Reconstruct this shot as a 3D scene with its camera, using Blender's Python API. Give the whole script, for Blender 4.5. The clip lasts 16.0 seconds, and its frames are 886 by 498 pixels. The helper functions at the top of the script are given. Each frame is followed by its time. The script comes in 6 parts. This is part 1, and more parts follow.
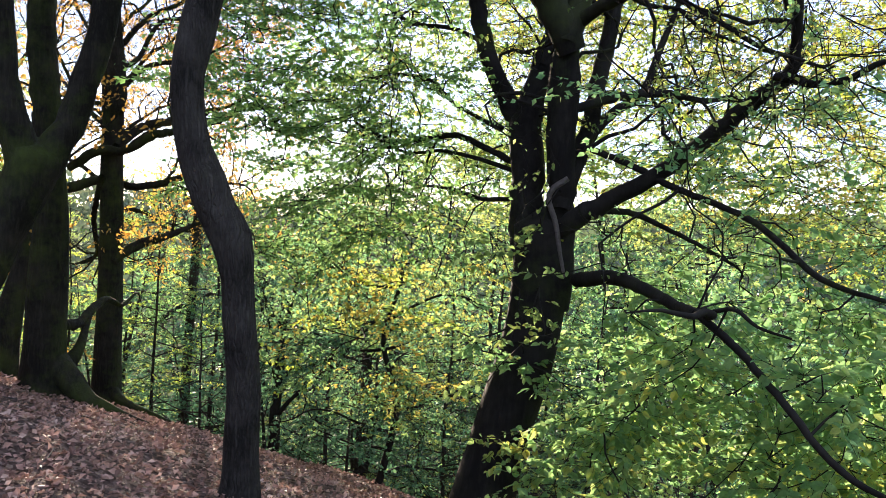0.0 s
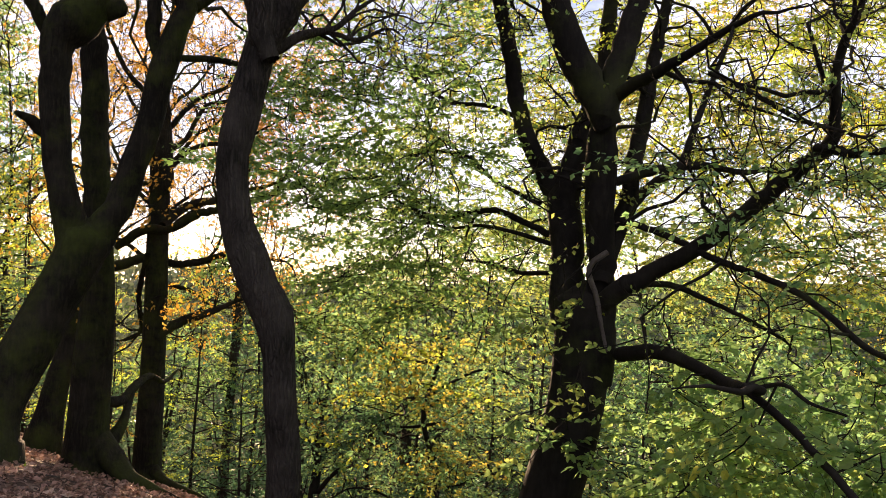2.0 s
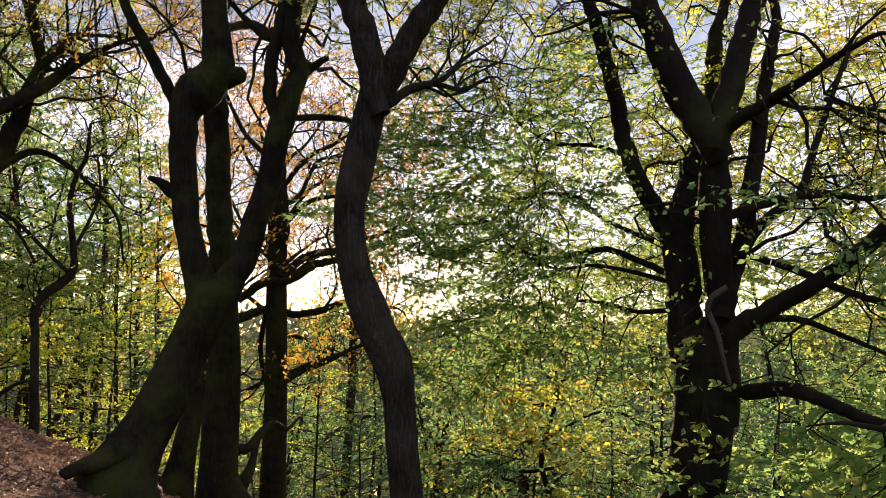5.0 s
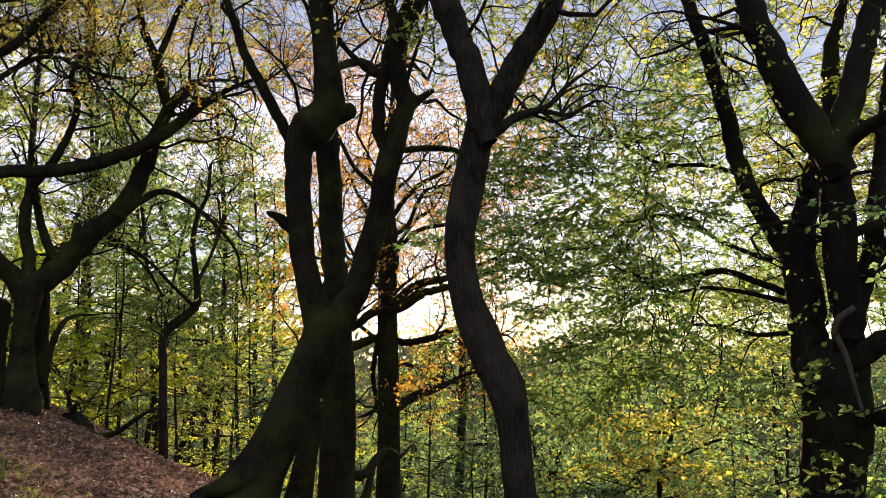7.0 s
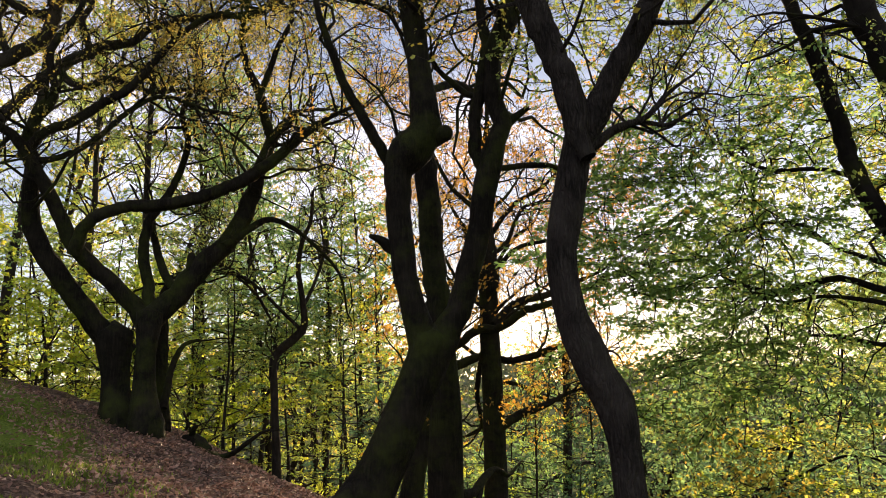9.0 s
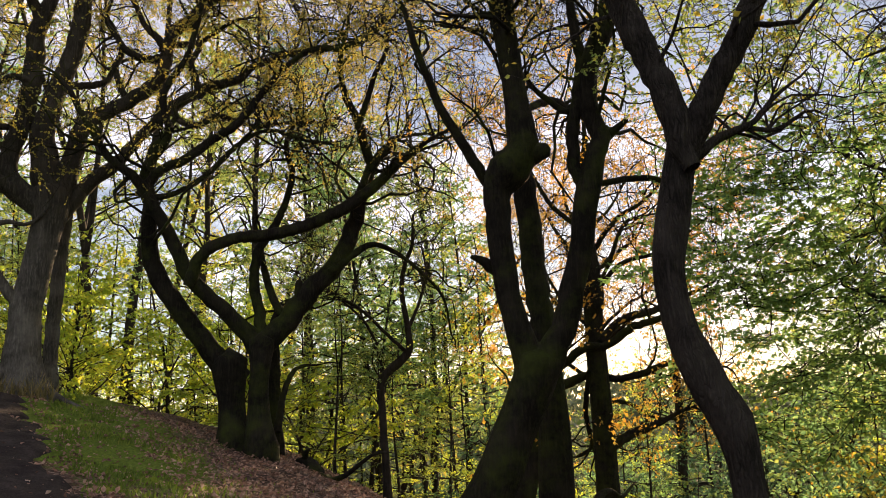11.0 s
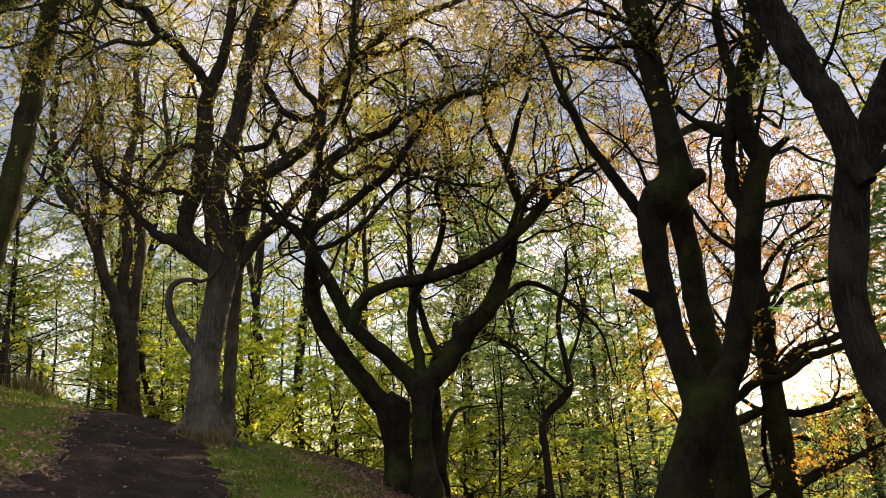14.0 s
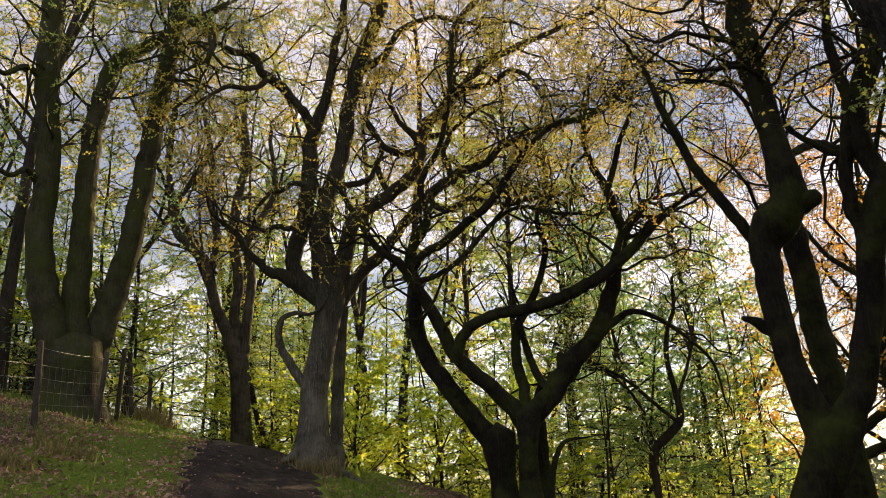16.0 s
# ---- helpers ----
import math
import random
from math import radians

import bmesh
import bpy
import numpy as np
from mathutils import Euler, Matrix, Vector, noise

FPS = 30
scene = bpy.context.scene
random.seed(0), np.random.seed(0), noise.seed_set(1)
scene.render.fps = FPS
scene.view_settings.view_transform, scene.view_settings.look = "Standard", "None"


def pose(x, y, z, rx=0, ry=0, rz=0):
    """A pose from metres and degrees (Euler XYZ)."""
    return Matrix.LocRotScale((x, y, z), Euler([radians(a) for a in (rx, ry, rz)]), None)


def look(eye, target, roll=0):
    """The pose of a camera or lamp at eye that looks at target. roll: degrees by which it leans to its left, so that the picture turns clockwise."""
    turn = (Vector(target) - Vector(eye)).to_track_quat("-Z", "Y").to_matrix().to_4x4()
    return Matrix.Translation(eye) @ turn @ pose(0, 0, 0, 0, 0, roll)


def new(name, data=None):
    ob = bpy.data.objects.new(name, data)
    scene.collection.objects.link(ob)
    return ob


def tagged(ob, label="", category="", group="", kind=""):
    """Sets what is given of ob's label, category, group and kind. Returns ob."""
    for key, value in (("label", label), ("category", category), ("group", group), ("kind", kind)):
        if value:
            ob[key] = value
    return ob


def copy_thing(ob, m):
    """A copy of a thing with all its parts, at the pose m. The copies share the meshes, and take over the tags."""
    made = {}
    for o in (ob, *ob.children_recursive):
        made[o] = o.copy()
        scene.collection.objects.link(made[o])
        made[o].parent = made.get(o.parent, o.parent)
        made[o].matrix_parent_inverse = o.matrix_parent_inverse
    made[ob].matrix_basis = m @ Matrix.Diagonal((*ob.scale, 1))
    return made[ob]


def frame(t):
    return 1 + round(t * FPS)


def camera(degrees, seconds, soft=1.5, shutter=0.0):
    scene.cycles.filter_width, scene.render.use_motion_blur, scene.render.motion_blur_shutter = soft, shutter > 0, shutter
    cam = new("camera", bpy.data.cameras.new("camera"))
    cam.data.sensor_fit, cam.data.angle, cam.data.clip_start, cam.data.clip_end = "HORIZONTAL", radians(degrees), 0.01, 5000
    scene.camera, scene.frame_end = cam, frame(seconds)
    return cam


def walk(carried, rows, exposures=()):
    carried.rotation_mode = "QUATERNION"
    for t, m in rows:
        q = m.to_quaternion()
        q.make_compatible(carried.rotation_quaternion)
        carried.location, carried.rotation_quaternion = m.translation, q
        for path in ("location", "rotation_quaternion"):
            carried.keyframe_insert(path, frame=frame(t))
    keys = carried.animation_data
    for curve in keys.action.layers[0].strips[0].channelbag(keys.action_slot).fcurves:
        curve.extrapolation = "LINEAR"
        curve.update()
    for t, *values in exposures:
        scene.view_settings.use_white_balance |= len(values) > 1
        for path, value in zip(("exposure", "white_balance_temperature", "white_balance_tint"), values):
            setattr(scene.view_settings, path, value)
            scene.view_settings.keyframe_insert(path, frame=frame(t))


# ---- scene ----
# ---- camera ----
cam = camera(56.94, 16.0, soft=0.6)
METRES, EYE, TILT, LEAN, TURN = 2.1, 1.6, -1.5, -1.5, 0.0
ROWS = [
    (0.0, 0.0000, 0.0000, 0.0000, 0.00, 0.00, -0.00),
    (0.5, 0.0002, 0.0009, 0.0027, 0.55, 1.45, -0.01),
    (1.0, -0.0008, 0.0007, 0.0046, 1.15, 2.84, 0.02),
    (1.5, -0.0028, -0.0007, 0.0057, 1.87, 4.08, 0.20),
    (2.0, -0.0055, -0.0034, 0.0062, 2.70, 5.15, 0.46),
    (2.5, -0.0087, -0.0072, 0.0061, 3.74, 6.07, 0.75),
    (3.0, -0.0124, -0.0123, 0.0056, 4.87, 6.71, 1.09),
    (5.5, -0.0318, -0.0497, -0.0011, 12.01, 8.86, 1.93),
    (6.0, -0.0354, -0.0580, -0.0026, 13.86, 9.43, 1.98),
    (6.5, -0.0388, -0.0661, -0.0041, 15.86, 9.99, 2.04),
    (7.0, -0.0419, -0.0737, -0.0054, 17.80, 10.54, 2.06),
    (7.5, -0.0447, -0.0805, -0.0066, 19.74, 11.00, 2.13),
    (8.0, -0.0473, -0.0865, -0.0075, 21.52, 11.41, 2.23),
    (8.5, -0.0497, -0.0913, -0.0082, 23.22, 11.74, 2.56),
    (9.0, -0.0518, -0.0948, -0.0086, 24.90, 12.13, 2.73),
    (11.5, -0.0603, -0.0939, -0.0064, 34.19, 14.46, 3.41),
    (12.0, -0.0618, -0.0908, -0.0052, 36.10, 15.02, 3.53),
    (12.5, -0.0634, -0.0876, -0.0038, 37.91, 15.54, 3.64),
    (13.0, -0.0650, -0.0845, -0.0022, 39.75, 16.09, 3.68),
    (13.5, -0.0667, -0.0824, -0.0007, 41.57, 16.67, 3.62),
    (14.0, -0.0686, -0.0819, 0.0009, 43.43, 17.28, 3.50),
    (14.5, -0.0707, -0.0839, 0.0024, 45.32, 17.89, 3.34),
    (15.0, -0.0729, -0.0894, 0.0036, 47.12, 18.44, 3.11),
    (15.5, -0.0752, -0.0997, 0.0045, 48.89, 19.03, 2.86),
    (16.0, -0.0778, -0.1160, 0.0049, 50.35, 19.71, 2.53),
]
EXPOSURES = [(0.0, 1.84, 5850, 20), (1.0, 1.54, 6950, 26), (2.0, 1.3, 7650, 27), (5.5, 1.0, 7600, 24), (9.0, 0.98, 7550, 23), (12.0, 1.0, 8100, 22), (16.0, 0.97, 8200, 21)]
walk(cam, [(t, pose(0, 0, EYE, TILT, LEAN, TURN) @ pose(METRES * x, METRES * y, METRES * z, 90 + pitch, roll, yaw)) for t, x, y, z, yaw, pitch, roll in ROWS], EXPOSURES)

# ---- sky and sun ----
SUN_AZ, SUN_EL = -17.0, 10.0  # degrees; azimuth from +y towards +x
sun_way = Vector((math.sin(radians(SUN_AZ)) * math.cos(radians(SUN_EL)), math.cos(radians(SUN_AZ)) * math.cos(radians(SUN_EL)), math.sin(radians(SUN_EL))))
world = bpy.data.worlds.new("sky")
scene.world = world
world.use_nodes = True
wn, wl = world.node_tree.nodes, world.node_tree.links
wn.clear()
sky = wn.new("ShaderNodeTexSky")
sky.sky_type, sky.sun_disc = "NISHITA", False
sky.sun_elevation, sky.sun_rotation = radians(SUN_EL), radians(SUN_AZ)
sky.dust_density, sky.air_density, sky.ozone_density = 0.1, 1.0, 1.5
w_coord = wn.new("ShaderNodeTexCoord")
w_map = wn.new("ShaderNodeMapping")
w_map.inputs["Scale"].default_value = (1.0, 1.0, 3.2)
clouds = wn.new("ShaderNodeTexNoise")
clouds.inputs["Scale"].default_value, clouds.inputs["Detail"].default_value, clouds.inputs["Roughness"].default_value = 2.6, 6.0, 0.6
cover = wn.new("ShaderNodeValToRGB")
cover.color_ramp.elements[0].position, cover.color_ramp.elements[1].position = 0.44, 0.58
cover.color_ramp.elements[0].color = (0.26, 0.26, 0.28, 1)
boost = wn.new("ShaderNodeMix")
boost.data_type, boost.blend_type = "RGBA", "ADD"
boost.inputs["B"].default_value = (5.5, 5.4, 5.6, 1)
sky_bg = wn.new("ShaderNodeBackground")
sky_bg.inputs["Strength"].default_value = 0.066
w_out = wn.new("ShaderNodeOutputWorld")
wl.new(w_coord.outputs["Generated"], w_map.inputs["Vector"])
wl.new(w_map.outputs["Vector"], clouds.inputs["Vector"])
wl.new(clouds.outputs["Fac"], cover.inputs["Fac"])
wl.new(cover.outputs["Color"], boost.inputs["Factor"])
tinge = wn.new("ShaderNodeMix")
tinge.data_type, tinge.blend_type = "RGBA", "MULTIPLY"
tinge.inputs["Factor"].default_value, tinge.inputs["B"].default_value = 1.0, (0.90, 0.99, 1.13, 1)
wl.new(sky.outputs["Color"], tinge.inputs["A"])
wl.new(tinge.outputs["Result"], boost.inputs["A"])
wl.new(boost.outputs["Result"], sky_bg.inputs["Color"])
wl.new(sky_bg.outputs["Background"], w_out.inputs["Surface"])

sun = new("sun", bpy.data.lights.new("sun", "SUN"))
sun.data.energy, sun.data.angle, sun.data.color = 5.0, radians(0.6), (1.0, 0.80, 0.52)
sun.matrix_world = look((0, 0, 0), -sun_way)


# ---- materials ----
def material(name):
    m = bpy.data.materials.new(name)
    m.use_nodes = True
    m.node_tree.nodes.clear()
    return m, m.node_tree.nodes, m.node_tree.links


def noise_node(n, l, coord, scale, detail=6.0, rough=0.6, stretch=None):
    t = n.new("ShaderNodeTexNoise")
    t.inputs["Scale"].default_value, t.inputs["Detail"].default_value, t.inputs["Roughness"].default_value = scale, detail, rough
    if stretch:
        mp = n.new("ShaderNodeMapping")
        mp.inputs["Scale"].default_value = stretch
        l.new(coord, mp.inputs["Vector"])
        coord = mp.outputs["Vector"]
    l.new(coord, t.inputs["Vector"])
    return t.outputs["Fac"]


def ramp(n, l, fac, stops):
    r = n.new("ShaderNodeValToRGB")
    while len(r.color_ramp.elements) < len(stops):
        r.color_ramp.elements.new(0.5)
    for e, (p, c) in zip(r.color_ramp.elements, stops):
        e.position, e.color = p, (*c, 1)
    l.new(fac, r.inputs["Fac"])
    return r.outputs["Color"]


def mix_colour(n, l, fac, a, b, blend="MIX"):
    m = n.new("ShaderNodeMix")
    m.data_type, m.blend_type = "RGBA", blend
    for sock, v in (("Factor", fac), ("A", a), ("B", b)):
        if isinstance(v, (int, float)):
            m.inputs[sock].default_value = v
        elif isinstance(v, tuple):
            m.inputs[sock].default_value = (*v, 1)
        else:
            l.new(v, m.inputs[sock])
    return m.outputs["Result"]


def math_node(n, l, op, a, b):
    m = n.new("ShaderNodeMath")
    m.operation = op
    for i, v in enumerate((a, b)):
        if isinstance(v, (int, float)):
            m.inputs[i].default_value = v
        else:
            l.new(v, m.inputs[i])
    return m.outputs[0]


def bark(name, dark, light, moss=0.3, furrow=16.0, depth=0.02, flow=0.22, crack=1.0, shade_above=0.0):
    """Furrowed bark: long vertical ridges, blotches of lichen and moss on the shady side."""
    m, n, l = material(name)
    co = n.new("ShaderNodeTexCoord").outputs["Object"]
    ridges = n.new("ShaderNodeTexVoronoi")
    ridges.feature = "DISTANCE_TO_EDGE"
    ridges.inputs["Scale"].default_value = furrow
    warp = n.new("ShaderNodeTexNoise")
    warp.inputs["Scale"].default_value, warp.inputs["Detail"].default_value = 5.0, 4.0
    l.new(co, warp.inputs["Vector"])
    bent = n.new("ShaderNodeMix")
    bent.data_type, bent.blend_type = "RGBA", "LINEAR_LIGHT"
    bent.inputs["Factor"].default_value = 0.05
    l.new(co, bent.inputs["A"])
    l.new(warp.outputs["Color"], bent.inputs["B"])
    mp = n.new("ShaderNodeMapping")
    mp.inputs["Scale"].default_value = (1, 1, flow)
    l.new(bent.outputs["Result"], mp.inputs["Vector"])
    l.new(mp.outputs["Vector"], ridges.inputs["Vector"])
    grain = noise_node(n, l, co, 48.0, 7.0, 0.72, (1, 1, 0.16))
    plates = noise_node(n, l, co, furrow * 0.9, 5.0, 0.65, (1, 1, flow))
    blotch = noise_node(n, l, co, 2.2, 5.0, 0.65)
    ridge = ramp(n, l, ridges.outputs["Distance"], [(0.0, (0.25, 0.25, 0.25)), (0.3, (1, 1, 1))])
    edge = mix_colour(n, l, 1.0, ridge, ramp(n, l, plates, [(0.32, (0.15, 0.15, 0.15)), (0.58, (1, 1, 1))]), "MULTIPLY")
    tone = mix_colour(n, l, edge, tuple(c * (1.0 - 0.65 * crack) for c in dark), ramp(n, l, grain, [(0.3, dark), (0.75, light)]))
    tone = mix_colour(n, l, ramp(n, l, blotch, [(0.42, (0, 0, 0)), (0.7, (0.6, 0.6, 0.6))]), tone, tuple(c * 1.25 for c in light))
    green = ramp(n, l, noise_node(n, l, co, 1.3, 7.0, 0.7), [(0.62 - 0.25 * moss, (0, 0, 0)), (0.82 - 0.2 * moss, (1, 1, 1))])
    tone = mix_colour(n, l, math_node(n, l, "MULTIPLY", green, min(1.0, moss * 1.6)), tone, (0.045, 0.062, 0.012))
    if shade_above:  # grey bark below; the upper limbs' shade put into the colour above
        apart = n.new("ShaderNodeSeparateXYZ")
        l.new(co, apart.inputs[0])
        up = math_node(n, l, "ADD", math_node(n, l, "DIVIDE", apart.outputs["Z"], shade_above * 2), math_node(n, l, "MULTIPLY", math_node(n, l, "SUBTRACT", blotch, 0.5), 0.7))
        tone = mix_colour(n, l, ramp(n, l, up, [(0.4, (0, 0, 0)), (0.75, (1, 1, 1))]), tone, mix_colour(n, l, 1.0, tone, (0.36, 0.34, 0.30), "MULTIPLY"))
    b = n.new("ShaderNodeBsdfPrincipled")
    b.inputs["Roughness"].default_value = 0.9
    b.inputs["Specular IOR Level"].default_value = 0.15
    bump = n.new("ShaderNodeBump")
    bump.inputs["Distance"].default_value, bump.inputs["Strength"].default_value = depth, 0.9
    l.new(math_node(n, l, "ADD", math_node(n, l, "MULTIPLY", edge, crack), math_node(n, l, "MULTIPLY", grain, 0.5)), bump.inputs["Height"])
    l.new(tone, b.inputs["Base Color"])
    l.new(bump.outputs["Normal"], b.inputs["Normal"])
    o = n.new("ShaderNodeOutputMaterial")
    l.new(b.outputs["BSDF"], o.inputs["Surface"])
    return m


def foliage(name, stops, through_light=0.74, rough=0.55):
    """Thin leaves: each has a tint of its own; light shines through them."""
    m, n, l = material(name)
    geo = n.new("ShaderNodeNewGeometry")
    co = n.new("ShaderNodeTexCoord").outputs["Object"]
    patch = noise_node(n, l, co, 0.55, 3.0, 0.6)
    fac = math_node(n, l, "ADD", math_node(n, l, "MULTIPLY", geo.outputs["Random Per Island"], 0.62), math_node(n, l, "MULTIPLY", math_node(n, l, "SUBTRACT", patch, 0.3), 0.95))
    col = ramp(n, l, fac, stops)
    mott = noise_node(n, l, co, 60.0, 3.0)
    col = mix_colour(n, l, 0.35, col, ramp(n, l, mott, [(0.3, (0.45, 0.45, 0.4)), (0.7, (1.2, 1.2, 1.1))]), "MULTIPLY")
    b = n.new("ShaderNodeBsdfPrincipled")
    b.inputs["Roughness"].default_value = rough
    b.inputs["Specular IOR Level"].default_value = 0.35
    l.new(col, b.inputs["Base Color"])
    t = n.new("ShaderNodeBsdfTranslucent")
    bright = mix_colour(n, l, 1.0, col, (2.0, 2.1, 2.3), "MULTIPLY")
    l.new(bright, t.inputs["Color"])
    mx = n.new("ShaderNodeMixShader")
    mx.inputs["Fac"].default_value = through_light
    l.new(b.outputs["BSDF"], mx.inputs[1])
    l.new(t.outputs["BSDF"], mx.inputs[2])
    o = n.new("ShaderNodeOutputMaterial")
    l.new(mx.outputs["Shader"], o.inputs["Surface"])
    return m


def plain(name, stops, scale=8.0, rough=0.9, bump_depth=0.02, fine=60.0, metal=0.0):
    m, n, l = material(name)
    co = n.new("ShaderNodeTexCoord").outputs["Object"]
    big, small = noise_node(n, l, co, scale), noise_node(n, l, co, fine, 4.0, 0.7)
    b = n.new("ShaderNodeBsdfPrincipled")
    b.inputs["Roughness"].default_value, b.inputs["Metallic"].default_value = rough, metal
    b.inputs["Specular IOR Level"].default_value = 0.2
    both = math_node(n, l, "ADD", math_node(n, l, "MULTIPLY", big, 0.6), math_node(n, l, "MULTIPLY", small, 0.4))
    l.new(ramp(n, l, both, stops), b.inputs["Base Color"])
    bump = n.new("ShaderNodeBump")
    bump.inputs["Distance"].default_value, bump.inputs["Strength"].default_value = bump_depth, 0.8
    l.new(small, bump.inputs["Height"])
    l.new(bump.outputs["Normal"], b.inputs["Normal"])
    o = n.new("ShaderNodeOutputMaterial")
    l.new(b.outputs["BSDF"], o.inputs["Surface"])
    return m


def ground_material():
    """Woodland floor: brown leaf mould, with moss and short turf where the sheet's own cover value says so."""
    m, n, l = material("woodland_floor")
    co = n.new("ShaderNodeTexCoord").outputs["Object"]
    cover_value = n.new("ShaderNodeAttribute")
    cover_value.attribute_name = "turf"
    cells = n.new("ShaderNodeTexVoronoi")
    cells.inputs["Scale"].default_value = 24.0
    l.new(co, cells.inputs["Vector"])
    leaf_tone = ramp(n, l, cells.outputs["Color"], [(0.0, (0.03, 0.02, 0.016)), (0.45, (0.135, 0.09, 0.074)), (0.75, (0.29, 0.20, 0.165)), (1.0, (0.48, 0.37, 0.31))])
    mould = mix_colour(n, l, ramp(n, l, noise_node(n, l, co, 1.1, 6.0, 0.7), [(0.38, (0, 0, 0)), (0.66, (0.6, 0.6, 0.6))]), leaf_tone, (0.05, 0.034, 0.024))
    turf = ramp(n, l, noise_node(n, l, co, 26.0, 5.0, 0.75), [(0.25, (0.05, 0.08, 0.014)), (0.5, (0.13, 0.21, 0.03)), (0.75, (0.25, 0.33, 0.055))])
    rough_edge = math_node(n, l, "ADD", cover_value.outputs["Fac"], math_node(n, l, "SUBTRACT", noise_node(n, l, co, 2.4, 8.0, 0.75), 0.5))
    tone = mix_colour(n, l, ramp(n, l, rough_edge, [(0.42, (0, 0, 0)), (0.62, (1, 1, 1))]), mould, turf)
    b = n.new("ShaderNodeBsdfPrincipled")
    b.inputs["Roughness"].default_value = 0.92
    b.inputs["Specular IOR Level"].default_value = 0.15
    l.new(tone, b.inputs["Base Color"])
    bump = n.new("ShaderNodeBump")
    bump.inputs["Distance"].default_value, bump.inputs["Strength"].default_value = 0.03, 1.0
    l.new(math_node(n, l, "ADD", cells.outputs["Distance"], noise_node(n, l, co, 40.0, 5.0, 0.7)), bump.inputs["Height"])
    l.new(bump.outputs["Normal"], b.inputs["Normal"])
    o = n.new("ShaderNodeOutputMaterial")
    l.new(b.outputs["BSDF"], o.inputs["Surface"])
    return m


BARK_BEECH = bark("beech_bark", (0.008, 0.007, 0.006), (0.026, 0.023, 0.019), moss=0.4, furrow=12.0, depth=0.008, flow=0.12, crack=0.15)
BARK_OAK = bark("oak_bark", (0.018, 0.0155, 0.0135), (0.080, 0.072, 0.064), moss=0.16, furrow=34.0, depth=0.036, flow=0.07, crack=0.9)
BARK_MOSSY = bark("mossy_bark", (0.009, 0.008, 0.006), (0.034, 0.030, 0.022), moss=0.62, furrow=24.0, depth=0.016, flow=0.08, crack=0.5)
BARK_GREY = bark("grey_bark", (0.066, 0.062, 0.054), (0.215, 0.202, 0.175), moss=0.3, furrow=26.0, depth=0.012, flow=0.07, crack=0.55, shade_above=2.6)
BARK_WOODS = bark("woodland_bark", (0.022, 0.019, 0.016), (0.065, 0.056, 0.045), moss=0.35, furrow=16.0, depth=0.012, flow=0.1, crack=0.45)
BARK_STEMS = bark("green_mossed_bark", (0.022, 0.020, 0.014), (0.085, 0.080, 0.056), moss=0.8, furrow=20.0, depth=0.018, flow=0.08, crack=0.5)
BARK_PALE = bark("pale_brown_bark", (0.042, 0.036, 0.029), (0.13, 0.112, 0.09), moss=0.25, furrow=18.0, depth=0.012, flow=0.08, crack=0.45)
DEAD_WOOD = plain("weathered_wood", [(0.3, (0.05, 0.042, 0.036)), (0.7, (0.15, 0.13, 0.115))], 6.0)
GREEN_STOPS = [(0.0, (0.09, 0.185, 0.095)), (0.35, (0.135, 0.25, 0.105)), (0.65, (0.20, 0.30, 0.10)), (0.9, (0.32, 0.34, 0.085)), (1.0, (0.44, 0.34, 0.07))]
DEEP_STOPS = [(0.0, (0.085, 0.165, 0.055)), (0.5, (0.13, 0.23, 0.065)), (0.85, (0.19, 0.27, 0.07)), (1.0, (0.30, 0.32, 0.06))]
YELLOW_STOPS = [(0.0, (0.12, 0.18, 0.06)), (0.35, (0.22, 0.25, 0.06)), (0.6, (0.34, 0.29, 0.055)), (0.85, (0.46, 0.29, 0.05)), (1.0, (0.48, 0.21, 0.04))]
ORANGE_STOPS = [(0.0, (0.28, 0.22, 0.05)), (0.35, (0.44, 0.28, 0.05)), (0.7, (0.54, 0.28, 0.045)), (1.0, (0.50, 0.19, 0.03))]
LEAF_GREEN = foliage("green_leaf", GREEN_STOPS)
LEAF_FRESH = foliage("fresh_leaf", [(0.0, (0.11, 0.20, 0.08)), (0.4, (0.15, 0.26, 0.095)), (0.75, (0.23, 0.32, 0.10)), (1.0, (0.46, 0.42, 0.08))], 0.62)
# valley shade put into the colour: a darker copy of the deep green leaf
LEAF_SHADED = foliage("shade_leaf", [(0.0, (0.035, 0.085, 0.05)), (0.5, (0.055, 0.12, 0.06)), (0.85, (0.085, 0.155, 0.065)), (1.0, (0.14, 0.19, 0.06))], 0.5)
LEAF_DEEP = foliage("deep_green_leaf", DEEP_STOPS, 0.68)
LEAF_YELLOW = foliage("turning_leaf", YELLOW_STOPS)
LEAF_LIME = foliage("lime_leaf", [(0.0, (0.11, 0.175, 0.07)), (0.35, (0.18, 0.255, 0.08)), (0.7, (0.28, 0.31, 0.075)), (0.92, (0.40, 0.35, 0.065)), (1.0, (0.46, 0.30, 0.05))])
LEAF_GOLD = foliage("golden_leaf", [(0.0, (0.12, 0.15, 0.05)), (0.35, (0.23, 0.23, 0.06)), (0.65, (0.38, 0.30, 0.06)), (1.0, (0.52, 0.30, 0.05))], 0.72)
# sunshine put into the colour: a brighter, yellower copy of the lime leaf
LEAF_SUNLIT = foliage("bright_leaf", [(0.0, (0.17, 0.25, 0.05)), (0.35, (0.28, 0.36, 0.06)), (0.7, (0.42, 0.43, 0.06)), (1.0, (0.54, 0.42, 0.06))], 0.84)
LEAF_ORANGE = foliage("autumn_leaf", ORANGE_STOPS, 0.56)
